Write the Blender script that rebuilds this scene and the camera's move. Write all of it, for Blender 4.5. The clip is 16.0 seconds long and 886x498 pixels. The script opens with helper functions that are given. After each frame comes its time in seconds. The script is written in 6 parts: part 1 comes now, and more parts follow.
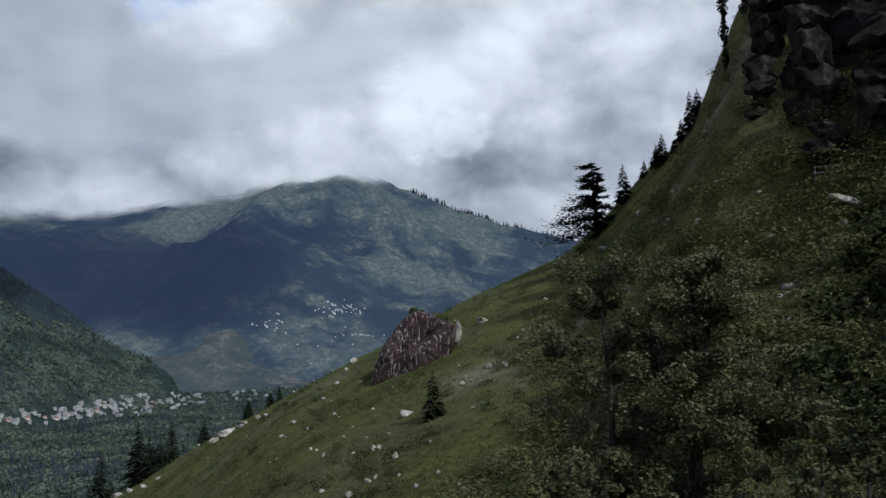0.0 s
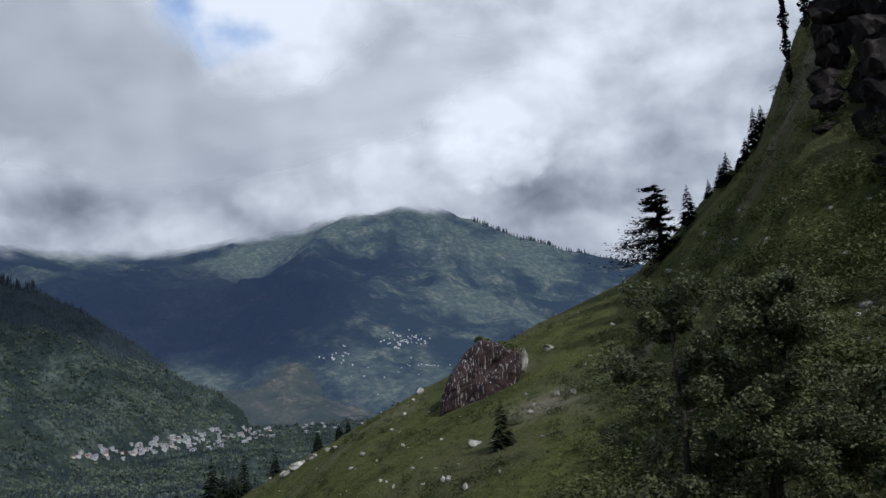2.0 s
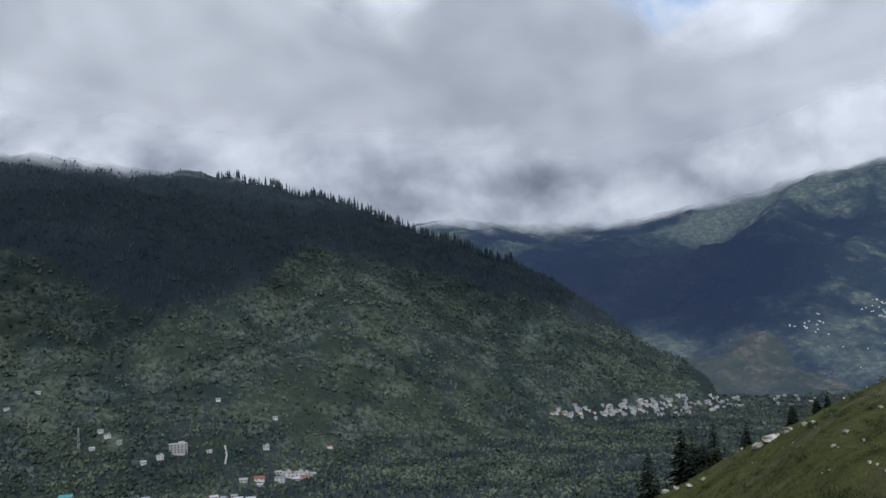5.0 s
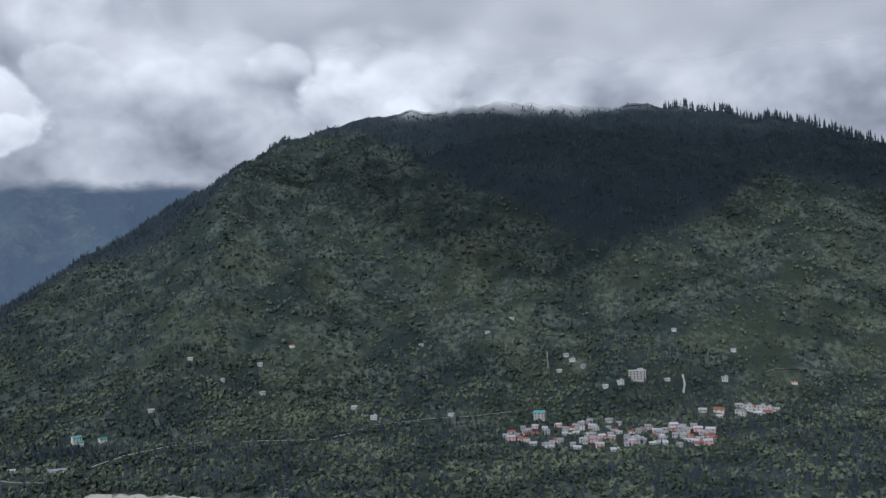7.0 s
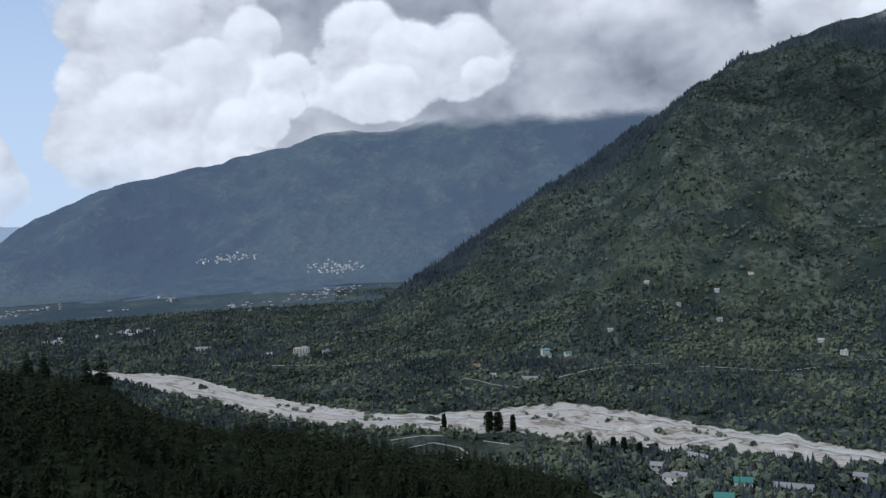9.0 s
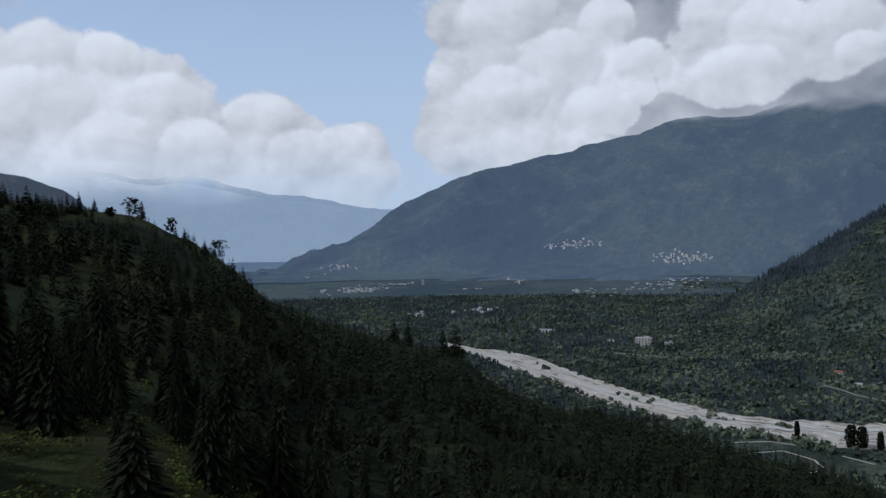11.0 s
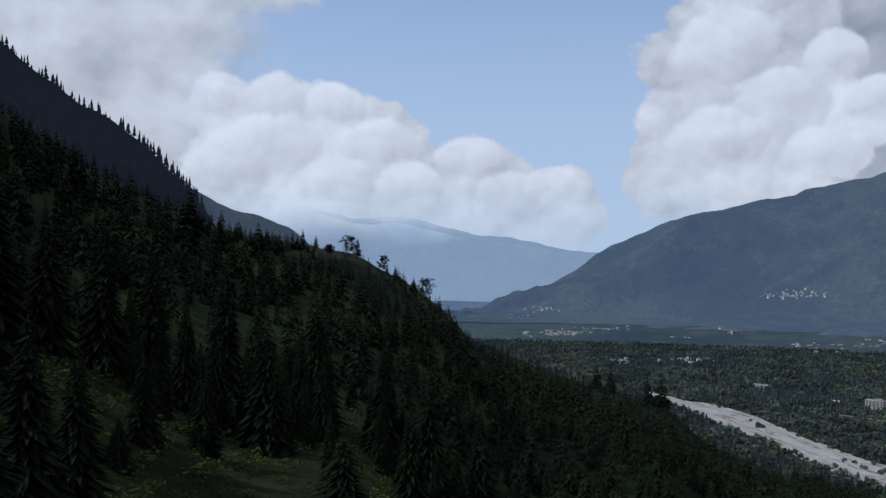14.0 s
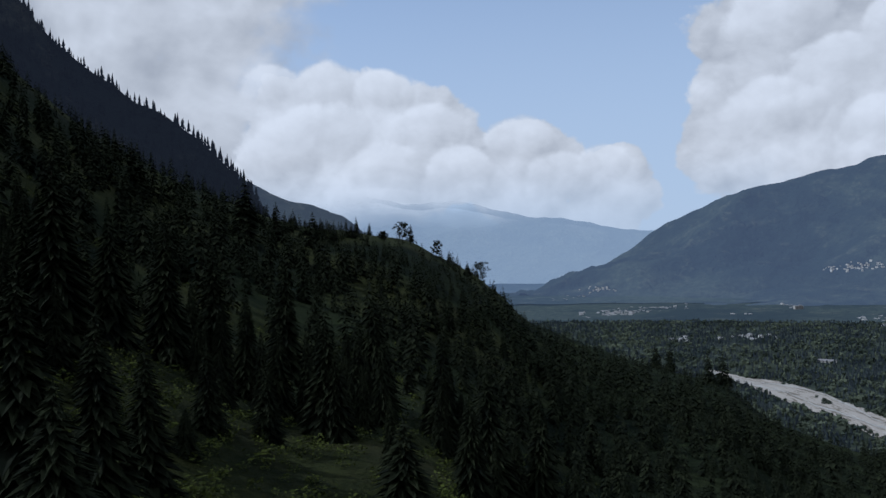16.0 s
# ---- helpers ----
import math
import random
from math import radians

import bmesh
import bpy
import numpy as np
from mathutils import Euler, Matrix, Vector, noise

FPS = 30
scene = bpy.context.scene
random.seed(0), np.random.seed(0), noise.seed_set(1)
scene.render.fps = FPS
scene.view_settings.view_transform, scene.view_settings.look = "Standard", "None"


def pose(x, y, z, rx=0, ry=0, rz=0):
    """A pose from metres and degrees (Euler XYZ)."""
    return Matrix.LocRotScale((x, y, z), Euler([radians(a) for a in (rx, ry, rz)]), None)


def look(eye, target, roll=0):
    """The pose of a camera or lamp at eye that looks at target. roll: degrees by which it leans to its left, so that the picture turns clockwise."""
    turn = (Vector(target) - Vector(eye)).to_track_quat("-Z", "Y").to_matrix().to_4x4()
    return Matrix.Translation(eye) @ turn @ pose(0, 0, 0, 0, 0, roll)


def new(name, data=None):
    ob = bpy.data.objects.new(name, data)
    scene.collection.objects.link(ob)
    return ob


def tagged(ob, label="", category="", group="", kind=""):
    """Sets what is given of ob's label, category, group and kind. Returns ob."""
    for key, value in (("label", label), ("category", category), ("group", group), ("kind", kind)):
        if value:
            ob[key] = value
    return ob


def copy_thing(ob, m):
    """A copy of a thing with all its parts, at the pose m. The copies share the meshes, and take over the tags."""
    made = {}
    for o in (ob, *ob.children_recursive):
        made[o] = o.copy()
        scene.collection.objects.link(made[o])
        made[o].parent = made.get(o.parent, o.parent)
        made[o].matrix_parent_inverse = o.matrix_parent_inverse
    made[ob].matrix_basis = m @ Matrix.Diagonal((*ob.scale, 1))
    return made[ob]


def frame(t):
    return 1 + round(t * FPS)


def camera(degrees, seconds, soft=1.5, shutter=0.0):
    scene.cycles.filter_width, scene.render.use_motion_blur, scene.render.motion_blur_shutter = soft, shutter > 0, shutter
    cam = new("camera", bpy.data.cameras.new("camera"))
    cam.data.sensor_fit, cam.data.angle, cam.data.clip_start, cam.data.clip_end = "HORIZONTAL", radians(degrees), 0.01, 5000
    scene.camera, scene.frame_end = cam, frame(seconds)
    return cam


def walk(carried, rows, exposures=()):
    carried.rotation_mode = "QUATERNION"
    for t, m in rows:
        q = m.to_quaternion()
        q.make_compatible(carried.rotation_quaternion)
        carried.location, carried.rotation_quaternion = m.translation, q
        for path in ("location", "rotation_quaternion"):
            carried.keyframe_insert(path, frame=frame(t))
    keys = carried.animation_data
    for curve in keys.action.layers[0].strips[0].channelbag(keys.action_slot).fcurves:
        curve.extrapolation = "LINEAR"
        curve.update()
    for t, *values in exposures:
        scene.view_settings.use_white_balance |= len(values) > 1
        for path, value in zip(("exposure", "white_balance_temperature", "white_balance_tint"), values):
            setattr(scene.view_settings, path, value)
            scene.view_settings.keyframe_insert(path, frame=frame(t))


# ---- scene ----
from mathutils import geometry

# ---------------------------------------------------------------- camera
EYE = 180.0          # the eye's height over the river flat
ARM = 0.35           # the camera is held this far in front of the turning body
cam = camera(55.57, 16.0)
# seconds, heading, pitch, roll; the whole set is tilted and leaned by the first view's own tilt
TILT, LEAN = 4.5, 1.5
ROWS = [
    (0.0, 0.0, 0.0, 0.0), (0.5, 1.72, 0.04, 1.21), (1.0, 3.93, 0.70, 1.97), (1.5, 4.24, 1.22, 1.64),
    (2.0, 4.29, 2.02, 1.76), (2.5, 4.45, 2.33, 1.92), (3.0, 5.16, 2.45, 1.56), (3.5, 7.64, 2.58, 2.02),
    (4.0, 14.83, 2.69, 1.93), (4.5, 25.56, 2.01, 3.45), (5.0, 34.91, 1.21, 3.46), (5.2, 38.9, 0.91, 3.6),
    (7.3, 69.08, -1.62, 6.21), (7.5, 71.97, -2.05, 6.59), (8.0, 79.6, -2.41, 7.1), (8.5, 87.58, -2.55, 7.3),
    (9.0, 95.44, -2.66, 7.19), (9.5, 103.98, -2.37, 6.5), (9.7, 106.82, -2.3, 6.39), (11.8, 126.0, 0.6, 4.6),
    (12.0, 128.31, 1.04, 4.23), (12.5, 133.5, 3.09, 4.1), (13.0, 135.04, 3.69, 4.46), (13.5, 134.59, 3.71, 4.34),
    (14.0, 132.71, 3.16, 3.75), (14.5, 133.23, 2.89, 4.03), (15.0, 134.76, 2.84, 4.55), (15.5, 135.57, 2.67, 4.6),
    (16.0, 136.42, 2.37, 5.48),
]


def held(yaw, pitch, roll):
    """The camera at arm's length in front of a body that turns on the spot."""
    a = radians(yaw)
    turn = (pose(0, 0, 0, 0, LEAN, 0) @ pose(0, 0, 0, TILT, 0, 0) @ pose(0, 0, 0, 90 + pitch, roll, yaw)).to_3x3().to_4x4()
    return Matrix.Translation((-math.sin(a) * ARM, math.cos(a) * ARM, EYE)) @ turn


walk(cam, [(t, held(y, p, r)) for t, y, p, r in ROWS], [(0.0, 0.0, 5650, 10.0), (5.2, 0.0, 5650, 10.0), (8.5, 0.0, 5650, 10.0), (9.5, -0.15, 5650, 10.0), (12.0, -0.35, 5650, 10.0), (13.0, -0.35, 5480, 10.0), (16.0, -0.35, 5480, 10.0)])

# ---------------------------------------------------------------- node helpers


class Nodes:
    """Short forms for shader nodes."""

    def __init__(self, tree):
        self.t = tree

    def add(self, kind):
        return self.t.nodes.new(kind)

    def put(self, socket, v):
        if isinstance(v, bpy.types.NodeSocket):
            self.t.links.new(v, socket)
        elif v is not None:
            if hasattr(socket.default_value, "__len__") and not hasattr(v, "__len__"):
                v = (v, v, v)
            if hasattr(socket.default_value, "__len__") and len(socket.default_value) == 4 and len(v) == 3:
                v = (*v, 1.0)
            socket.default_value = v

    def math(self, op, a, b=None, c=None, clamp=False):
        n = self.add("ShaderNodeMath")
        n.operation, n.use_clamp = op, clamp
        for i, v in enumerate((a, b, c)):
            if v is not None:
                self.put(n.inputs[i], v)
        return n.outputs[0]

    def vec(self, op, a, b=None, scale=None):
        n = self.add("ShaderNodeVectorMath")
        n.operation = op
        self.put(n.inputs[0], a)
        if b is not None:
            self.put(n.inputs[1], b)
        if scale is not None:
            self.put(n.inputs["Scale"], scale)
        return n.outputs["Value"] if op in ("LENGTH", "DOT_PRODUCT", "DISTANCE") else n.outputs["Vector"]

    def noise(self, vector, scale, detail=4.0, rough=0.55, warp=0.0):
        n = self.add("ShaderNodeTexNoise")
        self.put(n.inputs["Vector"], vector)
        self.put(n.inputs["Scale"], scale)
        self.put(n.inputs["Detail"], detail)
        self.put(n.inputs["Roughness"], rough)
        self.put(n.inputs["Distortion"], warp)
        return n.outputs["Fac"]

    def tint(self, vector, scale):
        n = self.add("ShaderNodeTexNoise")
        self.put(n.inputs["Vector"], vector)
        self.put(n.inputs["Scale"], scale)
        self.put(n.inputs["Detail"], 3.0)
        return n.outputs["Color"]

    def heaps(self, vector, scale):
        """Rounded heaps upon heaps, as on the side of a cumulus."""
        n = self.add("ShaderNodeTexVoronoi")
        n.feature, n.normalize = "F1", True
        self.put(n.inputs["Vector"], vector)
        self.put(n.inputs["Scale"], scale)
        self.put(n.inputs["Detail"], 4.0)
        self.put(n.inputs["Roughness"], 0.5)
        return self.math("SUBTRACT", 1.0, n.outputs["Distance"])

    def step(self, v, lo, hi, a=0.0, b=1.0):
        n = self.add("ShaderNodeMapRange")
        n.interpolation_type = "SMOOTHSTEP"
        for i, w in enumerate((v, lo, hi, a, b)):
            self.put(n.inputs[i], w)
        return n.outputs[0]

    def mix(self, fac, a, b, blend="MIX"):
        n = self.add("ShaderNodeMix")
        n.data_type, n.blend_type = "RGBA", blend
        self.put(n.inputs[0], fac)
        self.put(n.inputs[6], a)
        self.put(n.inputs[7], b)
        return n.outputs[2]

    def bump(self, height, strength, distance):
        n = self.add("ShaderNodeBump")
        self.put(n.inputs["Strength"], strength)
        self.put(n.inputs["Distance"], distance)
        self.put(n.inputs["Height"], height)
        return n.outputs[0]


# ---------------------------------------------------------------- sky, clouds and sun
SUN_AZ, SUN_EL = 222.0, 42.0   # heading counted like the camera's, to the left of +Y
world = bpy.data.worlds.new("sky")
scene.world = world
world.use_nodes = True
world.node_tree.nodes.clear()
w = Nodes(world.node_tree)
sky = w.add("ShaderNodeTexSky")
sky.sky_type, sky.sun_disc = "NISHITA", False
sky.sun_elevation, sky.sun_rotation = radians(SUN_EL), radians(-SUN_AZ)
sky.air_density, sky.dust_density, sky.altitude = 1.0, 2.0, 2200.0
geo = w.add("ShaderNodeTexCoord").outputs["Generated"]
way = w.vec("NORMALIZE", geo)
sep = w.add("ShaderNodeSeparateXYZ")
w.put(sep.inputs[0], way)
az = w.math("MULTIPLY", w.math("ARCTAN2", w.math("MULTIPLY", sep.outputs[0], -1.0), sep.outputs[1]), 57.2958)
el = w.math("MULTIPLY", w.math("ARCSINE", sep.outputs[2]), 57.2958)


def lump(a, e, ra, re):
    """A rounded cloud mass round one direction: 1 in its middle, 0 at its rim."""
    u = w.math("DIVIDE", w.math("SUBTRACT", az, a), ra)
    v = w.math("DIVIDE", w.math("SUBTRACT", el, e), re)
    return w.math("SUBTRACT", 1.0, w.math("ADD", w.math("MULTIPLY", u, u), w.math("MULTIPLY", v, v)))


# a grey sheet over the north and west, with heaped clouds in front of it and on their own towards the south
HEAPS = [(138.0, 6.5, 5.0, 4.0), (146.0, 7.5, 3.2, 4.0), (130.5, 5.0, 4.0, 3.4), (125.0, 3.6, 3.0, 2.8), (113.0, 11.0, 6.0, 8.5), (116.5, 6.5, 3.6, 3.5),
         (108.0, 9.0, 3.0, 3.0), (99.5, 10.6, 4.6, 3.0), (94.0, 11.0, 3.6, 2.4), (0.0, 12.2, 3.6, 2.2), (5.0, 17.6, 3.8, 3.0),
         (68.0, 14.4, 6.0, 3.4)]
heap_mass = lump(142.5, 6.0, 6.5, 5.5)
for one in HEAPS:
    heap_mass = w.math("SMOOTH_MAX", heap_mass, lump(*one), 0.2)
sheet = w.math("MINIMUM", w.math("DIVIDE", w.math("SUBTRACT", 114.0, az), 8.0), w.math("DIVIDE", w.math("ADD", az, 150.0), 30.0))
for one in ((155.0, 9.0, 7.0, 6.0), (158.0, 16.0, 15.0, 7.0), (150.0, 18.5, 11.0, 3.6), (172.0, 20.0, 22.0, 16.0)):
    sheet = w.math("SMOOTH_MAX", sheet, lump(*one), 0.25)
sheet = w.math("MINIMUM", sheet, 1.0)
flat = w.vec("MULTIPLY", way, (1.0, 1.0, 1.25))
bend = w.vec("ADD", flat, w.vec("SCALE", w.vec("SUBTRACT", w.tint(flat, 7.0), (0.5, 0.5, 0.5)), scale=0.05))
big = w.noise(flat, 4.0, 2.0, 0.45)
soft = w.noise(bend, 8.5, 4.0, 0.45)
fray = w.noise(flat, 26.0, 4.0, 0.55)
puff = w.heaps(bend, 20.0)
puff_lit = w.heaps(w.vec("ADD", bend, (0.009, -0.004, 0.013)), 20.0)
mound = w.heaps(bend, 6.5)
swell = w.math("SUBTRACT", mound, w.heaps(w.vec("ADD", bend, (0.022, -0.010, 0.030)), 6.5))
relief = w.math("SUBTRACT", puff, puff_lit)
ragged = w.math("ADD", w.math("MULTIPLY", w.math("SUBTRACT", soft, 0.5), 1.6), w.math("MULTIPLY", w.math("SUBTRACT", fray, 0.5), 0.7))
hole = w.math("MAXIMUM", lump(18.2, 20.5, 4.0, 1.8), lump(21.4, 21.8, 1.8, 2.2))
hole = w.math("ADD", hole, w.math("ADD", w.math("MULTIPLY", w.math("SUBTRACT", soft, 0.55), 3.5), w.math("MULTIPLY", w.math("SUBTRACT", fray, 0.5), 2.0)))
sheet_cover = w.math("MULTIPLY", w.step(w.math("ADD", sheet, ragged), -0.1, 0.45), w.step(hole, -0.5, 1.5, 1.0, 0.0))
heap_dens = w.math("ADD", w.math("ADD", heap_mass, w.math("ADD", w.math("MULTIPLY", w.math("SUBTRACT", puff, 0.62), 2.0), w.math("MULTIPLY", w.math("SUBTRACT", mound, 0.55), 1.1))), w.math("MULTIPLY", ragged, 0.55))
heap_cover = w.step(heap_dens, 0.0, w.step(az, 84.0, 98.0, 0.75, 0.24))
# grey sheet: broad soft light and dark
grey = w.step(w.math("ADD", w.math("MULTIPLY", big, 0.75), w.math("MULTIPLY", soft, 0.75)), 0.50, 1.0, 0.38, 0.76)
grey = w.math("MULTIPLY", grey, w.step(el, 7.0, 23.0, 0.88, 1.20))
for a, e, ra, re, gain in ((40.0, 14.0, 14.0, 4.0, -0.12), (52.0, 22.0, 10.0, 6.0, 0.18), (10.0, 24.0, 26.0, 5.0, 0.12), (30.0, 9.5, 16.0, 3.5, -0.05), (82.0, 20.0, 12.0, 6.0, 0.12), (84.0, 9.5, 9.0, 4.0, -0.20), (-12.0, 14.0, 8.0, 6.0, -0.06), (155.0, 12.0, 9.0, 7.0, 0.24), (2.0, 16.0, 7.0, 7.0, 0.14)):
    grey = w.math("ADD", grey, w.math("MULTIPLY", w.math("MAXIMUM", lump(a, e, ra, re), 0.0), gain))
grey = w.math("ADD", grey, w.math("ADD", w.math("MULTIPLY", relief, 0.25), w.math("MULTIPLY", swell, 0.75)))
# heaps: bright, modelled by the light from the upper left, thinner towards their feet
white = w.math("ADD", w.step(w.math("ADD", big, soft), 0.7, 1.25, 0.64, 0.82), w.math("ADD", w.math("MULTIPLY", relief, 0.5), w.math("MULTIPLY", swell, 0.6)))
white = w.math("ADD", white, w.math("MULTIPLY", w.step(heap_dens, 0.1, 1.1), 0.06))
inside = w.math("MULTIPLY", w.step(az, 58.0, 72.0, 0.80, 1.0), w.step(el, 1.0, 6.5, 0.35, 1.0))
heap_cover = w.math("MULTIPLY", heap_cover, inside)
grey = w.math("MINIMUM", w.math("MAXIMUM", grey, 0.18), 0.86)
white = w.math("MINIMUM", w.math("MAXIMUM", white, 0.40), 0.94)


def shade(tone):
    """Grey turns slightly blue where it is dark."""
    c = w.mix(w.step(tone, 0.15, 0.75), (0.86, 0.91, 1.02), (1.0, 0.99, 0.985))
    return w.mix(1.0, c, tone, "MULTIPLY")


clear = w.mix(1.0, sky.outputs[0], (0.15, 0.15, 0.15), "MULTIPLY")
clear = w.mix(w.step(el, 38.0, 0.0, 0.0, 0.95), clear, (0.60, 0.69, 0.80))
# single rounded heads in front of the masses: heading, rise, half breadth, half height, how dense; lit on top, grey below
HEADS = [(5.0, 17.8, 3.4, 2.8, 0.6), (1.8, 12.9, 2.6, 1.9, 0.95), (-1.8, 12.4, 2.4, 1.8, 1.0), (-5.6, 11.8, 2.2, 1.8, 0.35), (9.5, 15.0, 3.6, 2.4, 0.35), (23.0, 15.5, 5.0, 2.6, 0.35), (33.0, 12.0, 6.0, 2.4, 0.3), (46.0, 16.0, 7.0, 3.0, 0.3),
         (83.0, 13.8, 2.6, 1.4, 0.6), (78.5, 15.2, 3.0, 1.6, 0.6), (72.0, 12.6, 3.0, 2.6, 0.95), (67.5, 13.4, 3.6, 2.4, 0.9), (62.0, 14.0, 4.0, 2.2, 0.6), (75.6, 14.6, 2.4, 1.7, 0.85), (56.0, 14.0, 5.0, 2.2, 0.3), (89.0, 13.8, 3.0, 1.8, 0.5),
         (114.0, 13.5, 3.8, 3.4, 1.0), (110.8, 10.2, 3.0, 2.6, 1.0), (114.6, 8.0, 3.2, 2.4, 1.0), (107.6, 13.0, 2.0, 1.9, 1.0), (105.2, 10.2, 2.0, 1.8, 1.0), (100.5, 12.6, 3.0, 2.8, 1.0), (97.0, 11.4, 3.2, 2.6, 1.0), (99.5, 9.2, 3.4, 1.8, 1.0), (108.5, 7.0, 2.6, 1.9, 0.9),
         (93.6, 12.0, 2.8, 2.2, 0.9), (92.4, 10.0, 1.5, 1.2, 0.9), (147.3, 10.4, 2.6, 2.2, 0.8), (143.9, 10.6, 2.8, 2.2, 1.0), (140.1, 10.4, 2.2, 1.9, 1.0), (143.9, 7.8, 3.4, 2.4, 1.0), (137.0, 8.0, 2.6, 2.0, 1.0), (147.0, 6.4, 2.8, 2.6, 0.9), (140.0, 5.6, 2.8, 2.0, 1.0), (134.8, 5.4, 2.4, 1.9, 1.0),
         (130.9, 7.2, 2.6, 1.9, 1.0), (128.2, 4.8, 2.4, 1.8, 0.9), (125.4, 5.4, 1.9, 1.5, 0.8), (140.5, 3.6, 3.0, 0.8, 0.8)]
curl = w.math("ADD", w.math("MULTIPLY", w.math("SUBTRACT", puff, 0.62), 1.4), w.math("MULTIPLY", ragged, 0.45))
for a, e, ra, re, dense in HEADS:
    height = w.math("DIVIDE", w.math("SUBTRACT", el, e), re)
    side = w.math("DIVIDE", w.math("SUBTRACT", az, a), ra)
    body = w.math("ADD", w.math("SUBTRACT", 1.0, w.math("ADD", w.math("MULTIPLY", height, height), w.math("MULTIPLY", side, side))), curl)
    crisp = 0.42 if a > 84 else 0.55 if a > 60 else 0.8
    there = w.math("MULTIPLY", w.math("MULTIPLY", w.step(body, 0.0, crisp), w.step(height, -0.9, 0.2)), w.math("MULTIPLY", inside, dense))
    lit = w.math("ADD", w.math("ADD", w.step(w.math("ADD", height, w.math("MULTIPLY", side, 0.35)), -1.1, 0.9, 0.60, 0.90), w.math("MULTIPLY", relief, 0.40)), w.math("MULTIPLY", swell, 0.35))
    lit = w.math("MINIMUM", lit, 0.95)
    white = w.math("ADD", white, w.math("MULTIPLY", there, w.math("SUBTRACT", lit, white)))
    heap_cover = w.math("MAXIMUM", heap_cover, there)
final = w.mix(heap_cover, w.mix(sheet_cover, clear, shade(grey)), shade(white))
bg = w.add("ShaderNodeBackground")
w.put(bg.inputs[0], final)
w.put(bg.inputs[1], 1.0)
out = w.add("ShaderNodeOutputWorld")
w.put(out.inputs[0], bg.outputs[0])

sun = new("sun", bpy.data.lights.new("sun", "SUN"))
sun.data.energy, sun.data.angle, sun.data.color = 3.0, radians(0.8), (1.0, 0.95, 0.87)
sa, se = radians(SUN_AZ), radians(SUN_EL)
sun.matrix_world = look((-math.sin(sa) * math.cos(se) * 900, math.cos(sa) * math.cos(se) * 900, math.sin(se) * 900 + EYE), (0, 0, EYE))

# ---------------------------------------------------------------- materials
CLOUD_BASE = 872.0   # in the north; it hangs 200 m lower in the west


def material(name, rough=0.9, metal=0.0, spec=0.2):
    m = bpy.data.materials.new(name)
    m.use_nodes = True
    n = Nodes(m.node_tree)
    b = m.node_tree.nodes["Principled BSDF"]
    b.inputs["Roughness"].default_value, b.inputs["Metallic"].default_value = rough, metal
    b.inputs["Specular IOR Level"].default_value = spec
    return m, n, b


def into_cloud(m, n, shader, base=CLOUD_BASE, blur=100.0):
    """The tops of the mountains are lost in the cloud's underside: the surface thins out above the cloud base."""
    pos = n.add("ShaderNodeNewGeometry").outputs["Position"]
    s = n.add("ShaderNodeSeparateXYZ")
    n.put(s.inputs[0], pos)
    h = n.math("ADD", s.outputs[2], n.math("MULTIPLY", n.math("SUBTRACT", n.noise(pos, 0.0035, 4.0, 0.55), 0.5), 170.0))
    # the base hangs lower towards the west
    low = n.step(s.outputs[0], -500.0, -1700.0, 0.0, 190.0)
    fac = n.step(n.math("ADD", h, low), base - 0.6 * blur, base + 0.4 * blur)
    clear_ = n.add("ShaderNodeBsdfTransparent")
    mx = n.add("ShaderNodeMixShader")
    n.put(mx.inputs[0], fac)
    m.node_tree.links.new(shader, mx.inputs[1])
    m.node_tree.links.new(clear_.outputs[0], mx.inputs[2])
    m.node_tree.links.new(mx.outputs[0], m.node_tree.nodes["Material Output"].inputs[0])


def foliage(name, dark, light, island=True, cloud=False, rough=0.75, scale=0.6, through_light=0.0, patch=0.0, spec=0.2, vary=0.6):
    m, n, b = material(name, rough, 0.0, spec)
    g = n.add("ShaderNodeNewGeometry")
    pos = g.outputs["Position"]
    r = g.outputs["Random Per Island"] if island else n.add("ShaderNodeObjectInfo").outputs["Random"]
    f = n.math("ADD", n.math("MULTIPLY", r, vary), n.math("MULTIPLY", n.step(n.noise(pos, scale, 3.0), 0.3, 0.7), 1.1 - vary), clamp=True)
    if patch:
        f = n.math("ADD", n.math("MULTIPLY", r, 0.28), n.math("MULTIPLY", n.step(n.noise(pos, patch, 6.0, 0.62), 0.38, 0.64), 0.72))
    n.put(b.inputs["Base Color"], n.mix(f, dark, light))
    if through_light:
        b.inputs["Transmission Weight"].default_value = 0.0
        tr = n.add("ShaderNodeBsdfTranslucent")
        n.put(tr.inputs[0], n.mix(f, dark, light))
        mx = n.add("ShaderNodeMixShader")
        n.put(mx.inputs[0], through_light)
        n.t.links.new(b.outputs[0], mx.inputs[1])
        n.t.links.new(tr.outputs[0], mx.inputs[2])
        n.t.links.new(mx.outputs[0], n.t.nodes["Material Output"].inputs[0])
    elif cloud:
        into_cloud(m, n, b.outputs[0])
    return m


